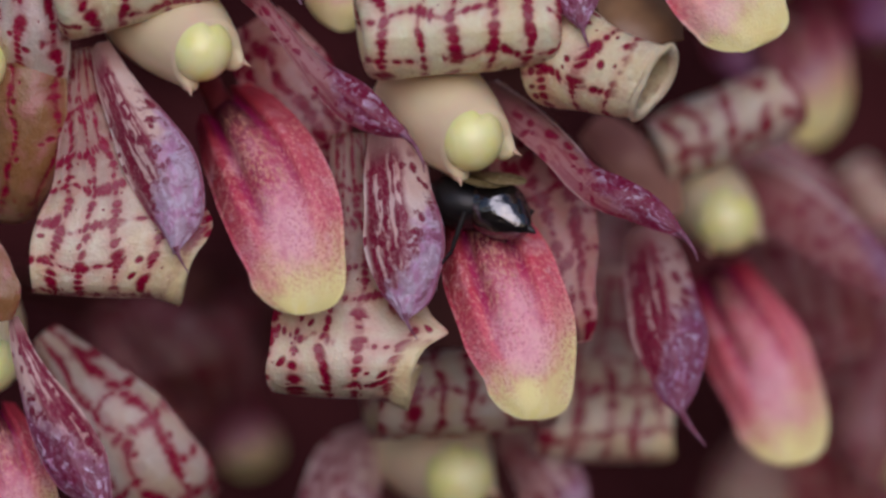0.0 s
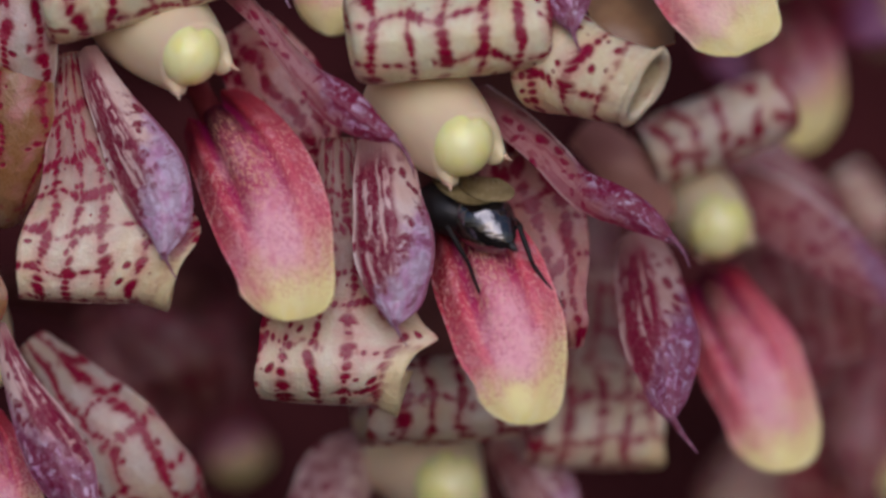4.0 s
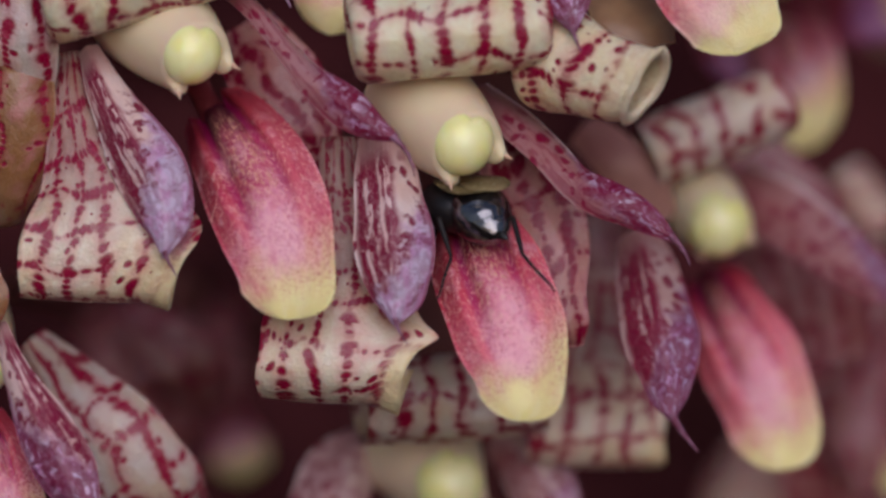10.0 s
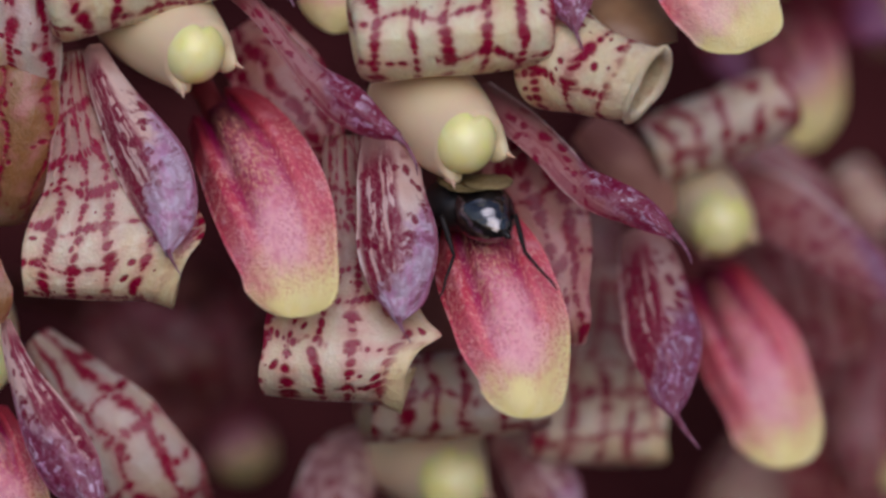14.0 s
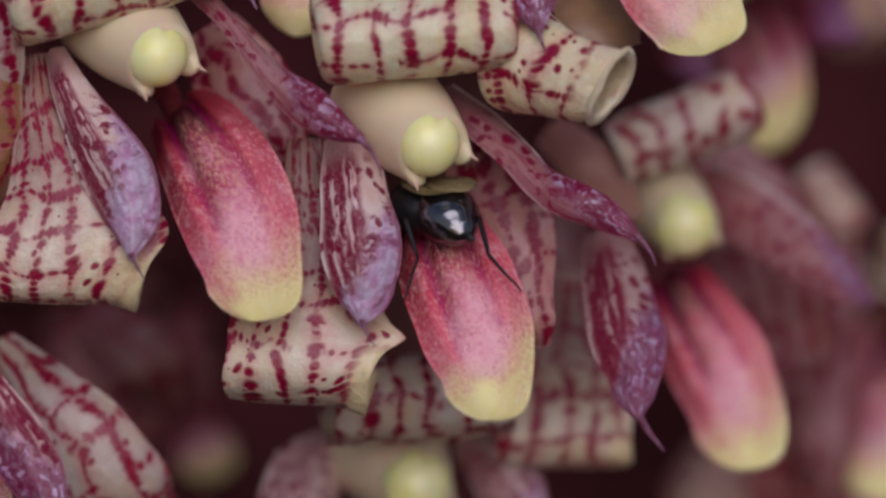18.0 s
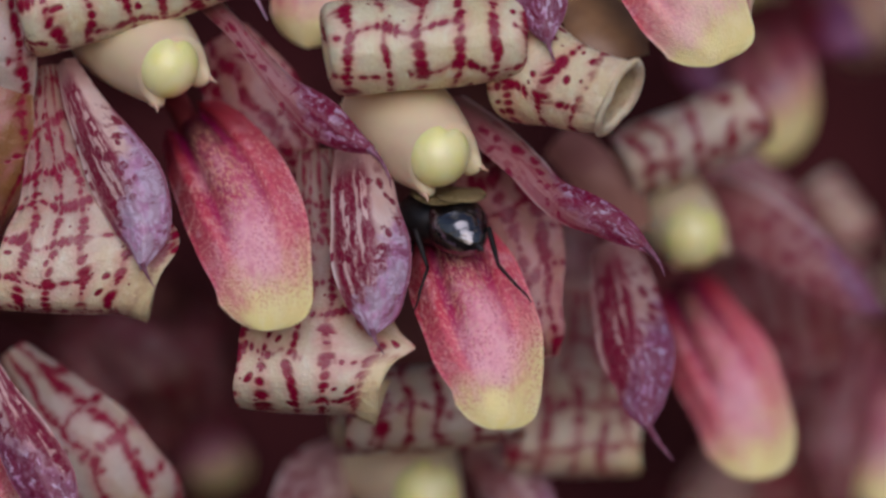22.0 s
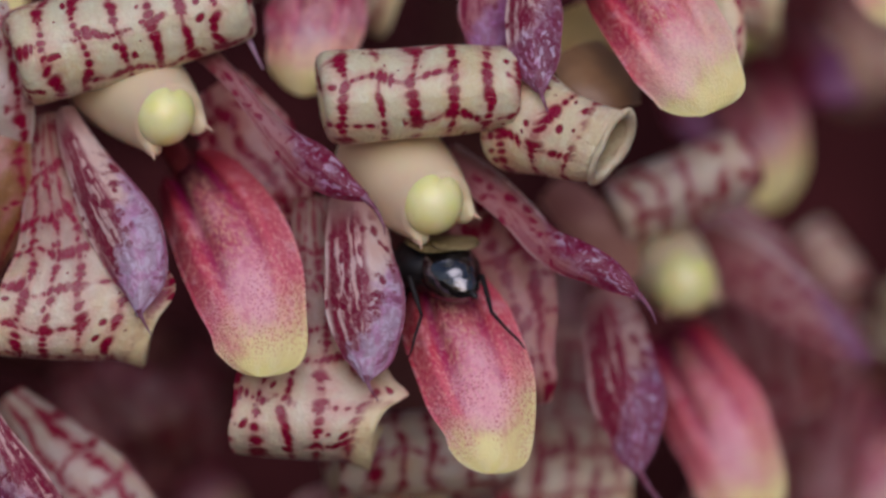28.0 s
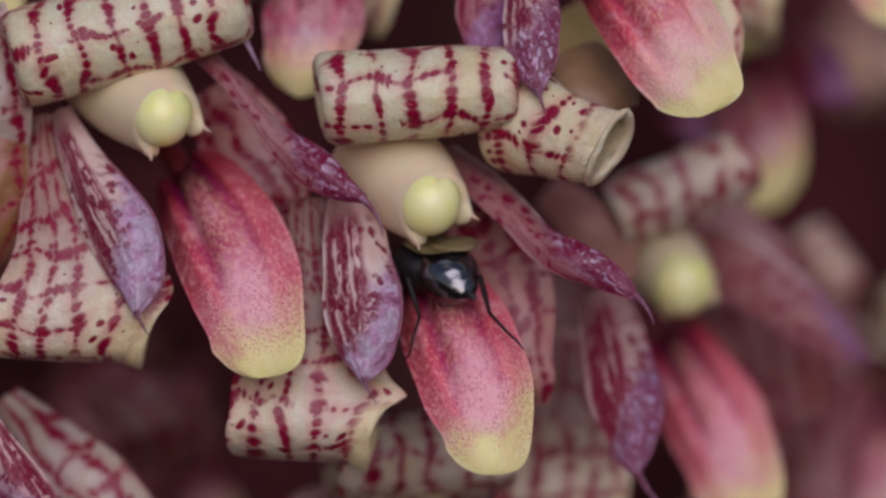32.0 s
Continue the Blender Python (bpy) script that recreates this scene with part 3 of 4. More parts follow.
def scroll(name, parent, material, a, b, r0, r1, turns=1.2, start=120.0, tight=0.3, flare=0.0, thick=0.12, nu=64, nv=26, label="", curl=(0.0, 0.0), squash=1.0, flap=0.0, flap_at=-50.0):
    """A sepal rolled up along its length: a scroll round the line from a to b, its ends curled in (+) or out (-)."""
    a, b = np.array(a, float), np.array(b, float)
    A = unit(b - a)
    up = unit(np.array([0, 0, 1.0]) - A * A[2])
    out = np.cross(A, up)
    f = np.linspace(0, 1, nv)
    th = radians(start) + np.linspace(0, 2 * math.pi * turns, nu)
    rng = random.Random(len(bpy.data.meshes))
    p1, p2 = rng.uniform(0, 6), rng.uniform(0, 6)
    r = (r0 + (r1 - r0) * f)[None] * (1 - tight * np.linspace(0, 1, nu) ** 2)[:, None]
    r = r * (1 + 0.03 * np.sin(th * 2 + p1)[:, None] + 0.025 * np.sin(f * 9 + p2)[None] + flare * ((2 * f - 1) ** 6)[None])
    r = r * (1 + flap * (f ** 5)[None] * np.maximum(np.cos(th - radians(flap_at)), 0)[:, None])
    slide = 0.12 * np.sin(th + p2)[:, None] * (2 * f - 1)[None]
    axis = a + (b - a) * f[:, None]
    P = axis[None] + (r * np.cos(th)[:, None])[..., None] * up + (r * squash * np.sin(th)[:, None])[..., None] * out + slide[..., None] * A
    mm = np.stack(np.broadcast_arrays((th * (r0 + r1) / 2)[:, None], (f * np.linalg.norm(b - a))[None]), -1)
    un = np.stack(np.broadcast_arrays(np.linspace(0, 1, nu)[:, None], f[None]), -1)
    spoke = unit(P - axis[None])
    for end, c in ((0, curl[0]), (-1, curl[1])):
        if c:
            phi = np.radians(np.linspace(12, 150, 12))[None, :, None]
            edge, ray = P[:, end][:, None], spoke[:, end][:, None]
            turned = edge - ray * c * (1 - np.cos(phi)) + A * (1 if end else -1) * abs(c) * np.sin(phi)
            more = np.repeat(mm[:, end][:, None], 12, 1) + np.array([0, 1 if end else -1]) * (abs(c) * phi)
            flat = np.repeat(un[:, end][:, None], 12, 1)
            P, mm, un = [np.concatenate((g, h) if end else (h[:, ::-1], g), 1) for g, h in ((P, turned), (mm, more), (un, flat))]
    return sheet(name, P, mm, un, thick, material, parent, label)


def tube(name, parent, material, pts, radii, n=20, sides=12, label="", origin=None):
    """A closed, tapering round tube along pts."""
    C = spline(pts, n)
    r = np.maximum(spline(radii, n)[:, 0], 0.004)
    T = unit(np.gradient(C, axis=0))
    ref = np.array([0.31, 0.2, 0.93]) if abs(T[0][2]) < 0.8 else np.array([0.9, 0.3, 0.1])
    S = unit(np.cross(T, ref))
    N = np.cross(S, T)
    th = np.linspace(0, 2 * math.pi, sides, endpoint=False)
    P = C[:, None] + r[:, None, None] * (np.cos(th)[None, :, None] * S[:, None] + np.sin(th)[None, :, None] * N[:, None])
    k = np.arange(n * sides).reshape(n, sides)
    k2 = np.roll(k, -1, axis=1)
    faces = np.c_[k[:-1].ravel(), k2[:-1].ravel(), k2[1:].ravel(), k[1:].ravel()].tolist()
    faces += [k[0][::-1].tolist(), k[-1].tolist()]
    return part(name, P.reshape(-1, 3), faces, material, parent, label, None, origin)


def ball(name, parent, material, centre, radii, turn=(0, 0, 0), dent=0.0, label="", nu=40, nv=34, taper=0.0, rings=()):
    """A rounded body with its poles along its own y axis; dent: a notch at the top, taper: narrower at the -y end."""
    th = np.linspace(0, 2 * math.pi, nu, endpoint=False)
    ph = np.linspace(0, math.pi, nv)[1:-1]
    x = np.sin(ph)[:, None] * np.cos(th)[None]
    z = np.sin(ph)[:, None] * np.sin(th)[None]
    y = np.cos(ph)[:, None] + 0 * th[None]
    k = 1 - dent * np.exp(-((x / 0.16) ** 2 + ((z - 0.8) / 0.45) ** 2))
    t = 1 - taper * np.clip(-y, 0, 1) ** 1.5
    for at in rings:
        t = t - 0.02 * np.exp(-((y - at) / 0.05) ** 2)
    P = np.stack([x * k * t, y, z * k * t], -1).reshape(-1, 3)
    P = np.vstack([P, [[0, 1, 0], [0, -1, 0]]]) * np.array(radii)
    R = np.array(Euler([radians(a) for a in turn]).to_matrix())
    P = P @ R.T + np.array(centre)
    m = (nv - 2) * nu
    k = np.arange(m).reshape(nv - 2, nu)
    k2 = np.roll(k, -1, axis=1)
    faces = np.c_[k[:-1].ravel(), k[1:].ravel(), k2[1:].ravel(), k2[:-1].ravel()].tolist()
    faces += [[m, a, b] for a, b in zip(k[0], k2[0])] + [[m + 1, b, a] for a, b in zip(k[-1], k2[-1])]
    return part(name, P, faces, material, parent, label)


# ---- setting ----
def slab(name, material, x0, x1, y0, y1, z0, z1):
    v = [(x, y, z) for x in (x0, x1) for y in (y0, y1) for z in (z0, z1)]
    f = [(0, 1, 3, 2), (4, 6, 7, 5), (0, 4, 5, 1), (2, 3, 7, 6), (0, 2, 6, 4), (1, 5, 7, 3)]
    ob = part(name, v, f, material, None)
    ob.data.polygons.foreach_set("use_smooth", [False] * 6)
    return ob


tagged(slab("ground", SOIL, -1500, 1500, -1500, 1500, -150, -140), "dark bare soil below the orchid", "ground", kind="structure")
# added sheet; its mottled maroon stands for shaded flowers in the gaps
tagged(slab("backdrop", BEHIND, -300, 300, 110, 114, -141, 200), "added dark maroon backdrop standing for shaded depth behind the flowers", "backdrop", kind="structure")

AXIS = [(-9, 60, -141), (-5, 58, -80), (-1, 56, -20), (1, 55, 0), (3, 55, 14), (2, 56, 26)]
stem = tagged(new("flower_stem"), "dark reddish stem carrying the crowded orchid flowers", "stem")
stem.location = [c * MM for c in AXIS[0]]
tube("stalk", stem, STALK, AXIS, [3.2, 3.0, 2.6, 2.4, 2.0, 1.2], n=50, sides=20)


# ---- flowers ----
def flower(at, label):
    ob = tagged(new("orchid_flower"), label, "flower", "flowers on the stem")
    ob.location = [c * MM for c in at]
    return ob


def pedicel(fl, root):
    """The short stalk from a flower's back to the stem."""
    axis = spline(AXIS, 200)
    root = np.array(root, float)
    want = root[2] - 3.0
    end = axis[np.argmin(np.abs(axis[:, 2] - want))] if root[2] > -100 else axis[0]
    back = root + np.array([0, 12.0, 0.5])
    mid = np.array([root[0] * 0.75, 46.0, (root[2] + end[2]) / 2])
    return tube("pedicel", fl, STALK, [root, back, mid, end], [0.9, 0.5, 0.45, 0.6], n=24, sides=10)


def column(fl, back, mouth, r_back, r_mouth, cap, r_cap, dip=0.8, twist=0.3):
    """The pale hood with the yellow anther cap in its mouth and a tooth at either side."""
    back, mouth = np.array(back, float), np.array(mouth, float)
    A = unit(mouth - back)
    up = unit(np.array([0, 0, 1.0]) - A * A[2])
    out = np.cross(A, up)
    up, out = up * math.cos(twist) + out * math.sin(twist), out * math.cos(twist) - up * math.sin(twist)
    nu, nv = 34, 65
    th = np.linspace(-math.pi, math.pi, nv)
    f = np.linspace(0, 1.3, nu)[:, None]
    g = np.minimum(f, 1.0)
    over = np.clip((f - 1) / 0.3, 0, 1)
    L = np.linalg.norm(mouth - back)
    r = r_back + (r_mouth - r_back) * g ** 1.4 + 0.1 * np.sin(g * math.pi)
    r = r * (1 - over ** 1.6) + r_cap * 0.8 * over ** 1.6
    low = np.abs(th)[None]
    go = g * (L - dip * np.clip((low - 2.5) / 0.35, 0, 1) ** 1.5 * L * 0.7) + 0.16 * np.sin(over * 2.6)
    go = go + 0.4 * g ** 5 * np.exp(-((low - 2.2) / 0.3) ** 2) * (1 - over)
    P = back + go[..., None] * A + (r * np.cos(th)[None])[..., None] * up + (r * np.sin(th)[None])[..., None] * out
    mm = np.stack(np.broadcast_arrays(go, th[None] * r_back), -1)
    un = np.stack(np.broadcast_arrays(f / 1.3, th[None] / 6.2832), -1)
    col = sheet("column", P[:, ::-1], mm, un, 0.06, COLUMN, fl, "pale cream waxy column hood")
    cap = np.array(cap) + A * 0.1 + np.array([-0.13, 0, 0.1])
    ball("anther_cap", col, CAP, cap, (r_cap * 1.0, r_cap * 0.95, r_cap * 1.06), (-8, 16, 10), dent=0.2, label="glossy pale yellow anther cap")
    brim = int(round((nu - 1) / 1.3))
    for turn in (-2.2, 2.2):
        rim = P[brim, np.argmin(np.abs(th - turn))]
        side = unit(rim - mouth)
        tube("tooth", col, TOOTH, [rim - 0.25 * A - 0.05 * side, rim - 0.05 * A, rim + 0.16 * A + 0.03 * side, rim + 0.32 * A + 0.12 * side], [0.16, 0.12, 0.06, 0.01], n=14, sides=10)
    return col


RIBS = ((-0.36, 0.42, 0.1, -0.12, 0.6), (0.36, 0.42, 0.1, -0.12, 0.6), (-0.56, -0.1, 0.14, -0.1, 0.7), (0.56, -0.1, 0.14, -0.1, 0.7), (0.02, -0.06, 0.2, 0.0, 0.6), (0.05, 0.1, 0.3, 0.5, 0.95))

# the flower beside the fly's flower
left = flower((-9, 4, 6.66), "pink-lipped orchid flower with crimson-netted cream sepals and yellow cap")
pedicel(left, (-9, 4, 6.98))
column(left, (-8.13, 2.8, 6.75), (-6.46, 0.1, 5.32), 1.42, 1.0, (-6.46, 0, 5.35), 0.84, twist=0.5)
tube("column_foot", left, FOOT, [(-6.8, 2.2, 5.07), (-6.44, 3.2, 4.46), (-6.07, 3.8, 3.77)], [0.5, 0.36, 0.42], n=16, sides=14, label="dark red column foot")
leaf("petal", left, PETAL, [(-9.47, 1.6, 5.67), (-8.95, 0.8, 4.52), (-8.2, 0, 3.2), (-7.5, -0.5, 1.97), (-7.17, -0.7, 0.9), (-7.2, -0.7, -0.11)], [0.32, 0.58, 0.94, 1.01, 0.75, 0.06], cup=0.6, wave=0.03, keel=0.3)
tube("petal_tail", left, TAIL, [(-7.21, -0.72, 0.07), (-7.09, -0.65, -0.24), (-6.86, -0.5, -0.66)], [0.09, 0.045, 0.012], n=14, sides=8)
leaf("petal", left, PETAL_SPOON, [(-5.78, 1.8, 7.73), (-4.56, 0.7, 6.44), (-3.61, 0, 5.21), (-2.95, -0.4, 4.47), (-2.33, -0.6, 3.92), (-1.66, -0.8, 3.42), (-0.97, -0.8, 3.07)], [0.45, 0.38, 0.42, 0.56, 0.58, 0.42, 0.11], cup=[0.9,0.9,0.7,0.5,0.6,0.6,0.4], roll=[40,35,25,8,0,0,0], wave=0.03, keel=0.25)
tube("petal_tail", left, TAIL, [(-1.1, -0.8, 3.16), (-0.77, -0.75, 2.79), (-0.57, -0.65, 2.41), (-0.5, -0.5, 2.06)], [0.11, 0.07, 0.035, 0.01], n=16, sides=8)
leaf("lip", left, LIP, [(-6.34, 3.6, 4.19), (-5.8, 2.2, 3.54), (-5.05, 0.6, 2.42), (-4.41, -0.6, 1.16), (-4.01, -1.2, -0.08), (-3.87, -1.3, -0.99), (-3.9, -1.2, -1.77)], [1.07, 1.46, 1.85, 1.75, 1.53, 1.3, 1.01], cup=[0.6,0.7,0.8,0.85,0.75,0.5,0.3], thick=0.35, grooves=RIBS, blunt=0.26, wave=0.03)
leaf("lateral_sepal", left, SEPAL_FINE, [(-9.94, 2, 5.54), (-9.62, 1.2, 3.73), (-9.12, 0.4, 2.01), (-9.02, 0, 0.78), (-9.01, -0.1, -0.14), (-9.02, 0.1, -0.98), (-9.08, 0.8, -1.34), (-9.14, 1.7, -1.07), (-9.17, 2, -0.37)], [0.38, 0.95, 1.65, 2.05, 2.14, 2.2, 2.14, 1.99, 1.68], spout=0.3, right=[0.38, 1.04, 2.02, 2.79, 2.27, 1.96, 1.9, 1.99, 2.3], cup=[0.5,0.7,0.4,0.15,0.1,0.1,0.1,0.1,0.1], side=(-1,0,0.02), wave=0.02, thick=0.15)
leaf("lateral_sepal", left, SEPAL_INNER, [(-5.45, 4.17, 6.35), (-4.48, 3.6, 4.9), (-3.6, 3.2, 3.47), (-3.21, 3.4, 2.38)], [0.94, 1.34, 1.1, 0.63], cup=0.4, wave=0.06)
scroll("dorsal_sepal", left, SEPAL, (-10.32, 0.3, 6.96), (-4.6, 0.6, 8.56), 1.34, 1.16, start=230, tight=0.12, flare=-0.06, curl=(0.3, 0.26))

# the flower on whose lip the fly sits
middle = flower((-1.01, 4, 5.08), "orchid flower with pink yellow-tipped lip and rolled netted sepals")
pedicel(middle, (-1.01, 4, 5.39))
column(middle, (-0.61, 2.8, 4.32), (0.87, 0.1, 2.9), 1.42, 1.02, (0.86, 0, 2.94), 0.86, twist=0.5)
leaf("petal", middle, PETAL, [(-1.34, 1, 3.38), (-1.26, 0, 1.9), (-1.1, -0.5, 0.68), (-0.99, -0.8, -0.54), (-0.96, -0.75, -1.3), (-1.05, -0.7, -1.93)], [0.75, 0.97, 1.14, 1.01, 0.71, 0.06], cup=0.55, wave=0.03, keel=0.3)
tube("petal_tail", middle, TAIL, [(-1.03, -0.72, -1.72), (-0.93, -0.65, -2.06), (-0.69, -0.5, -2.45)], [0.09, 0.045, 0.012], n=14, sides=8)
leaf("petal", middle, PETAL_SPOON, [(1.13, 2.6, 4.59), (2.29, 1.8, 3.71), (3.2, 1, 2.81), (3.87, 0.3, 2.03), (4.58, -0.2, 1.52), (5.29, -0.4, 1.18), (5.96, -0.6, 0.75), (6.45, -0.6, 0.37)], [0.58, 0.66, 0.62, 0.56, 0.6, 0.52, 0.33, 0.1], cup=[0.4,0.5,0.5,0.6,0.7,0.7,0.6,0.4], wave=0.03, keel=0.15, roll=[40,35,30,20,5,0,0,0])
tube("petal_tail", middle, TAIL, [(6.36, -0.6, 0.5), (6.62, -0.55, 0.19), (6.79, -0.5, -0.08), (6.89, -0.4, -0.35)], [0.11, 0.065, 0.035, 0.01], n=16, sides=8)
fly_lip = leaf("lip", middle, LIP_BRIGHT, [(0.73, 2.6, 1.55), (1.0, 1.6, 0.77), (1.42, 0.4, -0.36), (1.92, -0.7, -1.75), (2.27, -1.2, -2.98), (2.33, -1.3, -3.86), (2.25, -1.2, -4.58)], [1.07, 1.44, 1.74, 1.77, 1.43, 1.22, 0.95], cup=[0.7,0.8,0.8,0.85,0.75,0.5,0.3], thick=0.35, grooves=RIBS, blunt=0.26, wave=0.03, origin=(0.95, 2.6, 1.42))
leaf("lateral_sepal", middle, SEPAL_FINE, [(-2.59, 2.2, 3.21), (-2.52, 1.8, 1.72), (-2.53, 1.1, -0.14), (-2.64, 0.5, -1.52), (-2.68, 0.25, -2.1), (-2.7, 0.1, -2.62), (-2.73, 0.1, -3.28), (-2.75, 0.6, -3.86), (-2.77, 1.4, -4.07), (-2.79, 2.1, -3.25)], [0.54, 0.73, 1.38, 1.84, 1.96, 2.05, 2.08, 1.99, 1.9, 1.53], spout=0.35, right=[0.54, 0.73, 1.71, 2.3, 2.79, 2.27, 1.9, 1.81, 1.84, 2.3], cup=[0.6,0.5,0.3,0.15,0.1,0.1,0.1,0.1,0.1,0.1], side=(-1,0,0.05), wave=0.02, thick=0.15, nu=60)
leaf("lateral_sepal", middle, SEPAL_INNER, [(2.01, 3.6, 3.3), (2.7, 3.1, 1.79), (3.13, 2.7, 0.23), (3.35, 2.5, -1.17), (3.52, 2.6, -2.11), (3.58, 3, -2.62)], [0.97, 1.36, 1.2, 0.92, 0.78, 0.6], cup=0.4, wave=0.06)
scroll("dorsal_sepal", middle, SEPAL, (-1.9, -0.1, 5.82), (2.88, 0.1, 6.14), 1.26, 1.1, start=230, tight=0.12, flare=-0.04, curl=(0.28, 0.26))

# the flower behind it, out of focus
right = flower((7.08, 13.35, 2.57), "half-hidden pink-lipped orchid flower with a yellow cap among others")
pedicel(right, (7.08, 13.35, 2.74))
column(right, (7.42, 11.99, 1.95), (8.34, 9.7, 0.81), 1.15, 0.94, (8.37, 9.61, 0.78), 0.92)
leaf("petal", right, PETAL_ROSY, [(5.82, 6.1, 0.72), (5.99, 4.6, -0.4), (6.2, 3.4, -1.65), (6.42, 2.9, -2.87), (6.49, 2.8, -3.91), (6.57, 2.8, -4.61)], [0.68, 0.95, 1.12, 0.98, 0.6, 0.1], cup=0.5, wave=0.04, keel=0.25)
tube("petal_tail", right, TAIL, [(6.54, 2.8, -4.43), (6.84, 2.9, -4.9), (7.3, 3, -5.48)], [0.13, 0.09, 0.03], n=14, sides=8)
leaf("petal", right, PETAL_DUSK, [(8.83, 11.65, 2.2), (10.41, 10.38, 1.1), (11.83, 9.52, 0.02), (12.94, 9.1, -0.89), (13.85, 9.1, -1.47)], [0.75, 0.99, 0.86, 0.6, 0.03], cup=0.5, wave=0.04)
leaf("lip", right, LIP, [(7.96, 11, -0.51), (8.23, 10, -1.16), (8.7, 8.8, -2.13), (9.27, 8.2, -3.31), (9.72, 8, -4.51), (9.88, 8, -5.46), (9.85, 8, -6.24)], [1.1, 1.3, 1.59, 1.66, 1.53, 1.3, 1.01], cup=[0.6,0.7,0.8,0.85,0.75,0.5,0.3], thick=0.35, grooves=RIBS, blunt=0.26)
leaf("lateral_sepal", right, SEPAL_FINE, [(4.91, 9.95, -0.48), (4.78, 8.68, -2.61), (4.7, 7.91, -4.55), (4.67, 7.91, -5.78), (4.7, 8.76, -6.22), (4.72, 9.44, -5.6)], [0.82, 1.64, 2, 2, 1.88, 1.47], cup=0.15, side=(-1,0,0.03), wave=0.05, thick=0.15)
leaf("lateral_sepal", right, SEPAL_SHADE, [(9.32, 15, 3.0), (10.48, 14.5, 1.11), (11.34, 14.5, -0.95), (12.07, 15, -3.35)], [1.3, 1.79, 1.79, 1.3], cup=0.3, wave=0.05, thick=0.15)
# added to fill the gap with a soft brown sepal base
leaf("bract", right, SEPAL_BASE, [(4.31, 9, 3.69), (5.27, 8.5, 2.77), (6.1, 8.6, 1.88), (6.61, 9, 0.9)], [0.58, 0.78, 0.81, 0.49], cup=0.5, wave=0.04, thick=0.12, label="reddish brown sepal base")
scroll("dorsal_sepal", right, SEPAL_BOLD, (6.27, 9.1, 2.78), (10.18, 9.95, 4.41), 1.05, 1.05, start=200)

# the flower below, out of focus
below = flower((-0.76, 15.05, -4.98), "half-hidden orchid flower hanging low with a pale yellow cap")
pedicel(below, (-0.76, 15.05, -4.98))
column(below, (-0.65, 9.95, -5.45), (0.49, 7.57, -6.59), 1.65, 1.0, (0.52, 7.4, -6.65), 0.98)
leaf("petal", below, PETAL_BLUSH, [(-1.43, 9.4, -5.27), (-2.24, 8.6, -5.9), (-2.82, 8, -6.73), (-3.12, 7.8, -7.89), (-2.89, 8.2, -9.22)], [0.49, 1.07, 1.23, 1.07, 0.16], cup=0.6, wave=0.04, keel=0.2)
leaf("petal", below, PETAL_BLUSH, [(1.7, 9.6, -5.36), (2.51, 9, -5.93), (3.12, 8.6, -6.79), (3.4, 8.6, -7.94), (3.41, 9, -9.28)], [0.49, 0.94, 1.07, 0.94, 0.16], cup=0.6, wave=0.04, keel=0.2)
leaf("lip", below, LIP, [(0.76, 9.1, -8.05), (1.07, 7.57, -9.1), (1.56, 7.06, -10.52), (1.88, 7.23, -12.16)], [0.98, 1.55, 1.63, 1.14], cup=0.8, thick=0.35, grooves=RIBS, blunt=0.25)
scroll("dorsal_sepal", below, SEPAL_BOLD, (-2.06, 5.02, -4.21), (3.22, 5.7, -3.99), 1.2, 1.1, start=200)

# the flower above, with a curled sepal and a large lip
above = flower((4.4, 4.85, 10.69), "orchid flower with a curled spotted sepal and a broad pink lip")
pedicel(above, (4.4, 4.85, 10.84))
column(above, (4.13, 4, 11.09), (5.2, 1.4, 9.77), 1.35, 0.8, (5.34, 1, 9.62), 0.77)
leaf("petal", above, PETAL_TIP, [(3.52, 0.2, 9.47), (3.58, -0.4, 8.35), (3.57, -0.8, 7.32), (3.64, -0.9, 6.54), (3.75, -0.9, 5.93)], [0.68, 0.81, 0.78, 0.55, 0.1], cup=0.55, wave=0.03, keel=0.3)
tube("petal_tail", above, TAIL, [(3.7, -0.9, 6.08), (3.82, -0.85, 5.7), (3.98, -0.7, 5.33)], [0.1, 0.05, 0.012], n=14, sides=8)
leaf("petal", above, PETAL_DARK, [(2.28, 2.2, 9.99), (2.26, 1.6, 8.7), (2.34, 1.3, 7.75), (2.57, 1.2, 6.66)], [0.61, 0.77, 0.7, 0.31], cup=0.5, wave=0.03)
leaf("lip", above, LIP_PALE, [(5.31, 2, 10.4), (6.11, 0.9, 9.4), (6.76, -0.1, 8.49), (7.42, -0.8, 7.36), (7.9, -1, 6.49), (8.15, -1, 5.9), (8.3, -0.9, 5.36)], [1.14, 1.56, 1.75, 1.66, 1.49, 1.27, 0.91], cup=[0.7,0.8,0.8,0.8,0.7,0.5,0.35], thick=0.35, grooves=RIBS, blunt=0.2, wave=0.045)
leaf("lateral_sepal", above, UNDER, [(4.85, 2.6, 7.45), (5.34, 2.2, 6.87), (5.76, 1.8, 6.3), (6.06, 1.5, 5.66)], [0.97, 1.17, 0.97, 0.65], cup=0.45, side=(-1,0,0.3), thick=0.15, label="tan underside of a curled sepal")
scroll("lateral_sepal", above, SEPAL_SPARSE, (3.1, 1, 5.42), (5.46, -0.8, 4.26), 1.32, 0.58, turns=1.04, start=-15, tight=0.02, thick=0.3, nv=72, curl=(0.2, -0.2), squash=0.76, flap=1.0, flap_at=-22)
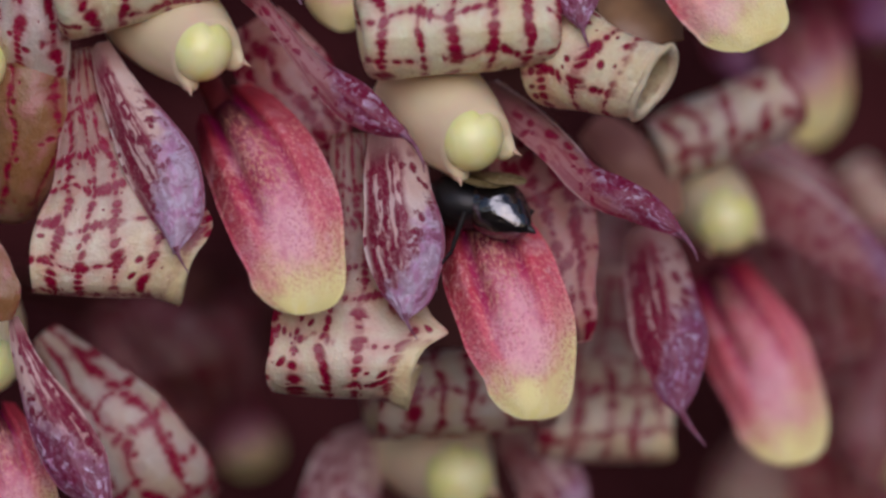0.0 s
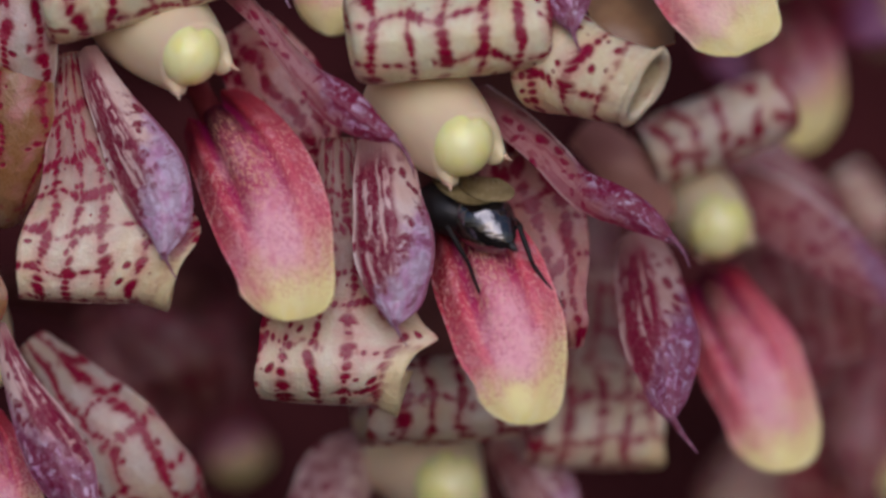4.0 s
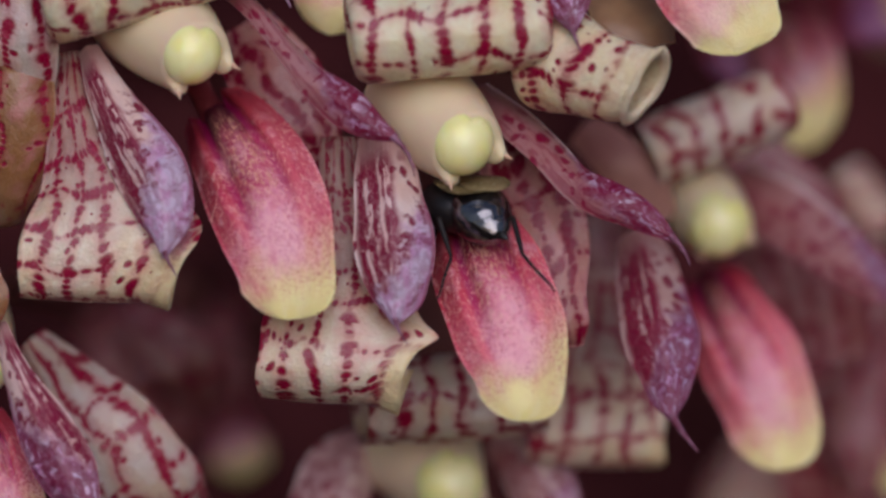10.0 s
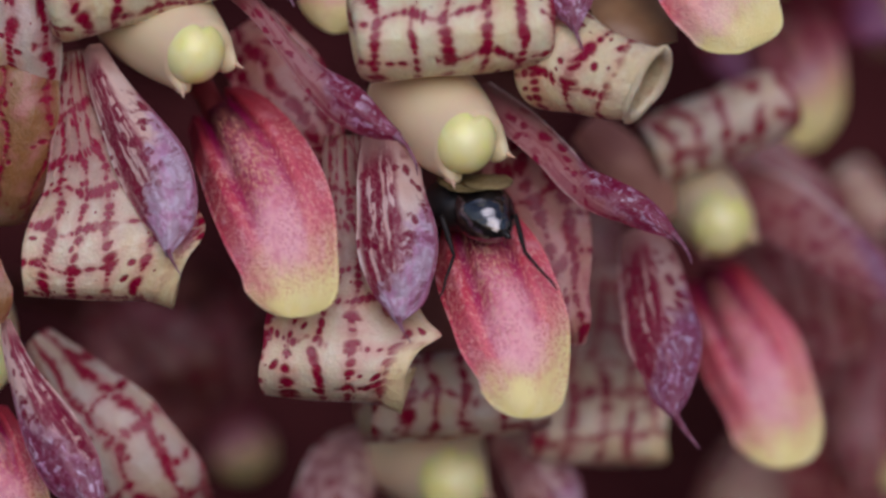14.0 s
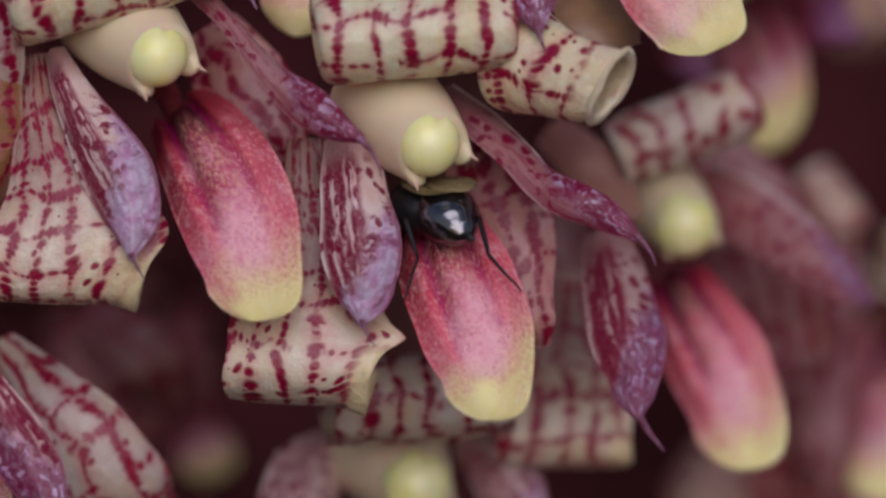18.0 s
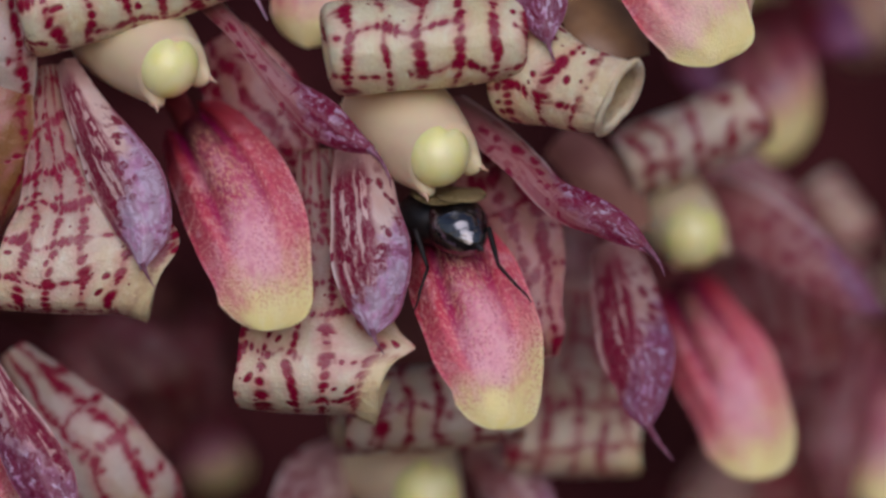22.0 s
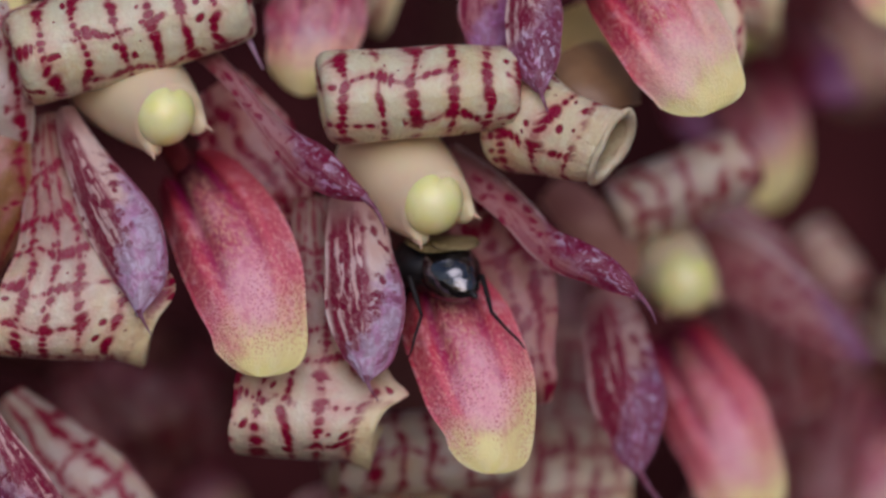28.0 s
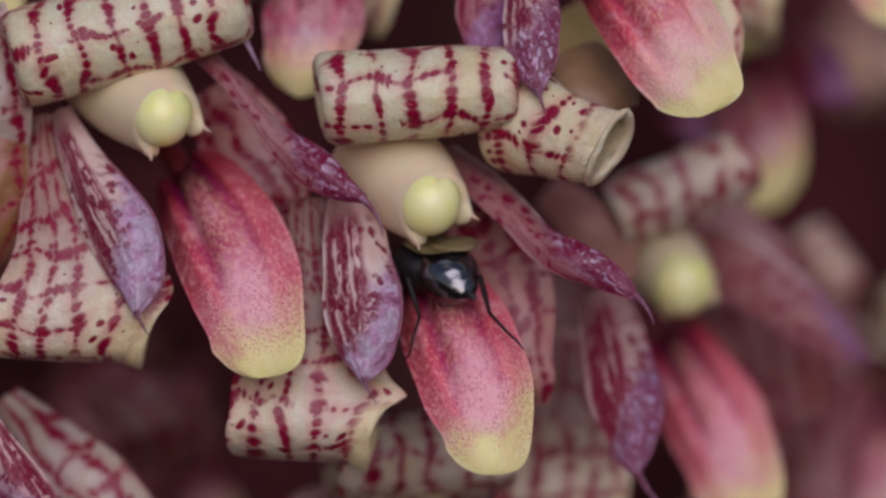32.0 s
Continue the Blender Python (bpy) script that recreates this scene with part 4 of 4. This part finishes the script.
leaf("lateral_sepal", above, SEPAL_SPARSE, [(8.93, 2.6, 9.24), (9.17, 2.2, 7.81), (9.26, 2.2, 6.48)], [0.41, 0.41, 0.12], cup=0.6)
leaf("lip", above, LIP_YELLOW, [(4.8, 5.2, 8.73), (5.1, 4.8, 8.06), (5.39, 4.7, 7.49), (5.59, 4.9, 6.97)], [0.81, 0.97, 0.91, 0.58], cup=0.6, thick=0.3, blunt=0.3, label="olive yellow lip seen from behind")

# the top flower, cut by the upper edge
top = flower((-2.99, 7.4, 11.72), "orchid flower with a pale yellow and pink hanging lip")
pedicel(top, (-2.99, 7.4, 11.88))
column(top, (-3.62, 6.55, 12.45), (-2.6, 4.42, 10.97), 1.35, 0.8, (-2.44, 4.08, 10.81), 0.77)
leaf("lip", top, LIP_SHADED, [(-2.46, 5.28, 10.24), (-2.41, 4.17, 9.04), (-2.55, 3.6, 7.9), (-2.77, 3.5, 6.87), (-2.91, 3.9, 6.08)], [1.11, 1.55, 1.46, 1.23, 0.95], cup=0.75, thick=0.35, grooves=RIBS, blunt=0.25)
leaf("petal", top, PETAL, [(-5.51, 2, 9.82), (-4.93, 1.2, 8.75), (-4.53, 0.8, 7.95), (-4.19, 0.8, 7.33), (-3.87, 0.9, 6.68)], [0.61, 0.46, 0.18, 0.08, 0.02], cup=0.6)

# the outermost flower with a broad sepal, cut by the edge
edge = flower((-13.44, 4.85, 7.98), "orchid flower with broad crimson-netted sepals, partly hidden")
pedicel(edge, (-13.44, 4.85, 8.14))
leaf("lateral_sepal", edge, SEPAL_DENSE, [(-11.64, 1, 8.5), (-11.2, 0.5, 6.78), (-11.14, 0.6, 5.4), (-11.35, 1.6, 4.2), (-11.53, 2.8, 3.77)], [0.77, 1.01, 1.08, 0.95, 0.77], cup=0.8, wave=0.05, thick=0.15)
leaf("lateral_sepal", edge, SEPAL_TAN, [(-11.4, 0.9, 5.1), (-11.32, 0.9, 3.56), (-11.54, 1.3, 2.18), (-11.86, 2, 1.18), (-12.06, 3, 0.72), (-12.21, 4, 0.96)], [1.15, 1.14, 1.05, 0.8, 0.74, 0.61], cup=0.8, side=(-1,0,0.2), wave=0.05, thick=0.15)
leaf("petal", edge, SEPAL_TAN, [(-12.52, 0.3, 0.32), (-12.2, -0.1, -0.6), (-12.03, -0.2, -1.36), (-12, 0, -1.97)], [0.38, 0.58, 0.64, 0.31], cup=0.5, wave=0.03)
column(edge, (-13.82, 4, 6.66), (-12.77, 1.5, 5.13), 1.35, 0.8, (-12.6, 1.1, 4.96), 0.77)

# the low corner flower
corner = flower((-13.05, 5.7, -1.91), "low orchid flower with a lilac-veined petal and netted sepal")
pedicel(corner, (-13.05, 5.7, -1.59))
column(corner, (-13.28, 4.85, -1.9), (-12.56, 2.5, -3.11), 1.35, 0.8, (-12.37, 2.1, -3.25), 0.77)
leaf("petal", corner, PETAL_FLIP, [(-11.7, 0.4, -1.83), (-11.29, -0.2, -3.04), (-10.52, -0.8, -4.55), (-9.78, -1, -5.9), (-8.95, -0.9, -7.12)], [0.15, 0.4, 0.77, 0.86, 0.15], cup=0.55, wave=0.03, keel=0.32)
leaf("lateral_sepal", corner, SEPAL_DENSE, [(-11.29, 4.85, -2.37), (-10.07, 4.17, -3.79), (-9.03, 3.8, -5.12), (-8.1, 4, -6.39), (-7.51, 4.68, -7.3), (-7.28, 5.7, -7.68)], [0.48, 1.14, 1.59, 1.65, 1.52, 1.27], cup=[0.7,0.7,0.7,0.6,0.5,0.4], wave=0.04, thick=0.15)
leaf("lip", corner, LIP, [(-12.56, 2.5, -4.36), (-12.14, 1.4, -5.25), (-11.78, 0.9, -6.31), (-11.4, 0.9, -7.39), (-11.35, 1.2, -8.33)], [0.77, 1.08, 1.16, 1.08, 0.93], cup=0.8, thick=0.35, grooves=RIBS, blunt=0.22)

# far flowers, only seen as soft colour
far = flower((10.12, 22.7, 10.21), "deep-set orchid flower with a yellow-tipped lip")
pedicel(far, (10.12, 22.7, 10.39))
column(far, (9.88, 21.85, 10.33), (10.41, 19.3, 9.08), 1.5, 1.4, (10.56, 18.96, 8.88), 0.9)
leaf("lip", far, LIP_SHADED, [(10.41, 19.3, 8.37), (10.9, 17.6, 6.86), (11.36, 16.75, 5.6), (11.44, 16.75, 4.38), (10.92, 17.17, 3.2)], [1.05, 1.49, 1.4, 1.19, 0.88], cup=0.8, thick=0.35, grooves=RIBS, blunt=0.25)
leaf("petal", far, PETAL_DARK, [(11.98, 21, 9.37), (12.72, 19.3, 8.19), (13.44, 18.45, 7.26), (14.41, 18.45, 6.73)], [0.53, 0.97, 0.88, 0.09], cup=0.5)
leaf("petal", far, PETAL_DARK, [(9.28, 21, 9.55), (9.17, 19.3, 7.84), (9.29, 18.45, 6.2), (9.64, 18.45, 5.14)], [0.53, 1.06, 0.97, 0.09], cup=0.5)
scroll("dorsal_sepal", far, SEPAL, (9.06, 17.6, 11.07), (13.53, 18.45, 11.85), 1.4, 1.3, start=200)

side = flower((15.77, 24.4, -2.19), "deep-set mauve and cream orchid flower at the cluster's rim")
pedicel(side, (15.77, 24.4, -2.19))
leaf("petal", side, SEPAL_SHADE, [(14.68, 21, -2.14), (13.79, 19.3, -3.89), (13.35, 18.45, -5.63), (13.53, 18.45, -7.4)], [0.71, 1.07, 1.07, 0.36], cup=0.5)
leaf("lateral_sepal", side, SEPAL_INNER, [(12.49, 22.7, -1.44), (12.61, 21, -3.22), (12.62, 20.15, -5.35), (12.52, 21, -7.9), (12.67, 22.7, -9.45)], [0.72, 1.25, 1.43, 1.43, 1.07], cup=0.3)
leaf("lip", side, LIP_SHADED, [(15.39, 21, -2.86), (15.39, 19.3, -4.6), (15.21, 19.3, -6.38), (14.85, 19.3, -7.8)], [0.89, 1.42, 1.42, 1.07], cup=0.8, thick=0.3, blunt=0.22)
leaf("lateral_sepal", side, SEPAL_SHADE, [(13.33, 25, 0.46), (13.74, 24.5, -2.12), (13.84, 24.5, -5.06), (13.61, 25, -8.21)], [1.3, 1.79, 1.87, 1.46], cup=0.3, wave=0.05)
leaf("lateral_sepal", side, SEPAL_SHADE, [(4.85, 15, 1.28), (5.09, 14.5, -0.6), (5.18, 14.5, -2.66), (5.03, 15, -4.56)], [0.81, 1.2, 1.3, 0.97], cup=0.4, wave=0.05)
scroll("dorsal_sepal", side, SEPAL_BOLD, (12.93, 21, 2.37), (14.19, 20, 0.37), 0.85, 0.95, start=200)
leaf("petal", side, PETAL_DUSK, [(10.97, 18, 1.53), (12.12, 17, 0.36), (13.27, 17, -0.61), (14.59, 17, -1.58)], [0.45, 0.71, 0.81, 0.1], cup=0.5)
column(side, (17.14, 23.55, 0.2), (17.73, 21, -1.42), 1.5, 0.9, (17.8, 20.83, -1.51), 0.88)

low = flower((-8.26, 22.7, -1.44), "deep-set orchid flower low in the shade of others")
pedicel(low, (-8.26, 22.7, -1.44))
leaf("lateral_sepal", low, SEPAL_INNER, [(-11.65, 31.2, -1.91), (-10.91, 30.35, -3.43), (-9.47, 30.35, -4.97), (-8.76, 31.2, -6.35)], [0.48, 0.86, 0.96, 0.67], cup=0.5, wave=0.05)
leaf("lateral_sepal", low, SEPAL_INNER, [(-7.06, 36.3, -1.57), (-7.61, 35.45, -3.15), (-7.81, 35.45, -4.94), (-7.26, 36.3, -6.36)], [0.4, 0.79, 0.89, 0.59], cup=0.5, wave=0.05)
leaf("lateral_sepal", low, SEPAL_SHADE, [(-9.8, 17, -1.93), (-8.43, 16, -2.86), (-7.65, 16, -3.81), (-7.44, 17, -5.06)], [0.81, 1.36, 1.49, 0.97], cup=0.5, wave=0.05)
leaf("lip", low, LIP_SHADED, [(-6.86, 27.8, -5.26), (-6.64, 26.95, -5.98), (-6.43, 26.52, -6.71), (-6.35, 26.95, -7.48)], [0.56, 1.03, 1.12, 0.94], cup=0.8, thick=0.3, blunt=0.2)

# more of the crowd, deeper in; unseen rows above, added to shade it
ROUND = [((19.0, 49, 17.2), -10, -10), ((19.47, 43.1, -4.14), 5, 25), ((14.63, 44.8, -2.5), 12, 5),
         ((4.21, 32.9, -12.85), 0, 8), ((12.15, 34.6, -12.21), -14, -6), ((-5.72, 38, -14.09), 9, 3),
         ((19.07, 39.7, -6.5), -4, 12)]
for row, (up, deep) in enumerate(((22, 20), (21, 28), (24, 16), (17.5, 11))):
    for k in range(6):
        ROUND.append(((-17 + 5.2 * k + 1.7 * (row % 3), deep + 3 * ((k * 5 + row) % 3), up + 1.2 * ((k * 3 + row) % 3)), 6 * ((k + row) % 4) - 9, 12 * ((k * 2 + row) % 5) - 24))
for i, (at, lean, spin) in enumerate(ROUND):
    one = copy_thing(left if i % 2 else middle, pose(*[c * MM for c in at], 0, lean, spin))
    tagged(one, "added orchid flower deep in the cluster or shading it from above")

# ---- the fly ----
FLY = (0.99, 0.9, 1.31)
fly = tagged(new("fly"), "small glossy black fly with olive wings clinging to a pink lip", "fly")
fly.location = [c * MM for c in FLY]


def off(x, y, z):
    return (FLY[0] + x, FLY[1] + y, FLY[2] + z)


ball("abdomen", fly, BLACK, off(0.26, -0.35, -0.24), (0.86, 1.25, 0.8), (30, 0, 20), taper=0.3, rings=(0.05, -0.35, -0.66), label="glossy black tapering abdomen")
ball("thorax", fly, DULL, off(-0.24, 0.55, -0.02), (1.08, 1.15, 0.78), (10, 0, 10))
ball("head", fly, BLACK, off(-0.1, 2.0, -0.05), (0.75, 0.4, 0.6))
tube("tail_tip", fly, DULL, [off(0.66, -1.15, -0.7), off(0.8, -1.4, -0.84), off(0.86, -1.48, -0.9)], [0.17, 0.09, 0.02], n=8, sides=10)
for s in (1, -1):
    leaf("wing", fly, WING, [off(-0.1 + 0.35 * s, 1.3, 0.7), off(-0.05 + 0.3 * s, 0.5, 0.78 + 0.03 * s), off(0.04 + 0.26 * s, -0.4, 0.64 + 0.03 * s), off(0.12 + 0.14 * s, -1.15, 0.38 + 0.03 * s)],
         [0.25, 0.66, 0.74, 0.56], cup=0.12, side=(-1, 0, 0.0), thick=0.03, blunt=0.35, nu=24, nv=15, label="olive translucent folded wing")


def leg(name, hip, femur, tibia, r):
    """A leg that hangs from its hip: the thigh is the part, the shin and foot its own part."""
    h = np.array(hip, float)
    thigh = tube(name, fly, LEG, [h, h + np.array([0, 0, -femur * 0.5]), h + np.array([0, 0, -femur])], [r, r * 1.15, r * 0.75], n=12, sides=10, origin=hip)
    k = h + np.array([0, 0, -femur])
    shin = tube("shin", thigh, LEG, [k, k + np.array([0, 0, -tibia * 0.5]), k + np.array([0.03, 0, -tibia * 0.8]), k + np.array([0.0, 0, -tibia])], [r * 0.8, r * 0.62, r * 0.5, r * 0.28], n=14, sides=8, origin=tuple(k))
    return thigh, shin


LEG_LEFT = leg("hind_leg", (0.05, 0.1, 1), 1.15, 1.25, 0.068)
LEG_RIGHT = leg("hind_leg", (2.05, 0, 1.03), 1.15, 1.4, 0.068)
MID_LEFT = leg("middle_leg", (0.25, 1.4, 1.18), 1.0, 1.1, 0.06)
MID_RIGHT = leg("middle_leg", (1.87, 1.2, 1.38), 0.9, 1.3, 0.06)


# ---- movement ----
def swing(ob, rows):
    """Keys a leg part by its lean in the picture's plane and its lean towards the viewer, in degrees."""
    at = ob.location.copy()
    walk(ob, [(t, Matrix.Translation(at) @ Euler((radians(-tow), 0, 0)).to_matrix().to_4x4() @ Euler((0, radians(lean), 0)).to_matrix().to_4x4()) for t, lean, tow in rows])


def motions():
    home = fly.location.copy()
    # seconds; sideways, up in millimetres; pitch, yaw
    body = [(0, 0.1, 0.02, 0, 26), (0.6, 0.1, 0.0, 0, 25), (1.2, 0.02, -0.02, 0, 25), (1.6, 0.0, -0.02, 0, 20), (2.0, 0.0, 0.0, 2, 8), (2.5, 0.0, 0.0, 0, 4), (3.2, 0.0, -0.02, 2, 4),
            (3.5, 0.05, -0.1, 12, 10), (5.5, 0.02, 0.0, 0, 24), (5.8, 0.0, 0.0, 0, 6), (6.5, 0.0, 0.0, 2, 6), (9.0, 0.0, 0.0, 2, 6), (13.0, 0.02, 0.0, 2, 5), (20.0, 0.02, 0.0, 2, 5), (32.0, 0.02, 0.0, 2, 6)]
    walk(fly, [(t, Matrix.Translation(home) @ pose(x * MM, 0, z * MM, p, 0, y)) for t, x, z, p, y in body])
    swing(LEG_LEFT[0], [(0, 16, -10), (0.4, -50, 25), (0.7, -45, 25), (1.0, -20, 15), (1.5, -24, 15), (2.0, -24, 15), (2.5, -24, 15), (3.2, -24, 15), (3.5, -28, 15), (5.5, -30, 20), (5.8, -15, 15), (9, -16, 15), (32, -16, 15)])
    swing(LEG_LEFT[1], [(0, 14, -15), (0.4, 0, 0), (0.7, -5, 0), (1.0, -8, 0), (1.5, -10, 0), (2.0, 18, 0), (2.5, 26, 0), (3.2, 26, 0), (3.5, 12, 0), (5.5, 10, 0), (5.8, 36, 0), (9, 36, 0), (32, 34, 0)])
    swing(LEG_RIGHT[0], [(0, 16, -46), (0.4, 35, 25), (0.7, 25, 25), (1.0, 20, 20), (1.5, 0, 15), (2.0, -12, 26), (2.5, -12, 26), (3.2, -12, 26), (3.5, -12, 26), (5.5, -30, 26), (5.8, -12, 28), (9, -10, 28), (32, -10, 28)])
    swing(LEG_RIGHT[1], [(0, 10, -20), (0.4, -20, 0), (0.7, -40, 0), (1.0, -30, 0), (1.5, -20, 0), (2.0, -18, 0), (2.5, -18, 0), (3.5, -18, 0), (5.5, -10, 0), (5.8, -24, 0), (9, -26, 0), (32, -28, 0)])
    swing(MID_LEFT[0], [(0, 10, -25), (2, 10, -25), (32, 8, -25)])
    swing(MID_LEFT[1], [(0, -10, -20), (32, -10, -20)])
    swing(MID_RIGHT[0], [(0, -20, -30), (3.2, -20, -30), (3.5, -55, 0), (5.5, -20, -30), (32, -20, -30)])
    swing(MID_RIGHT[1], [(0, -10, -10), (3.2, -10, -10), (3.5, 35, 0), (5.5, -10, -10), (32, -10, -10)])
    hinge = fly_lip.location.copy()
    lip = [(0, 0), (2, -2.8), (3, -2), (3.5, -1.7), (5.5, 2), (6, 1.4), (7, 0.9), (8, 0.3), (9, 0.3), (9.5, -1.4), (13, -2), (16, -1.7), (20, -2.5), (23, -2), (28, -2.8), (32, -2.8)]
    walk(fly_lip, [(t, Matrix.Translation(hinge) @ pose(0, 0, 0, a, 0, 0)) for t, a in lip])


motions()
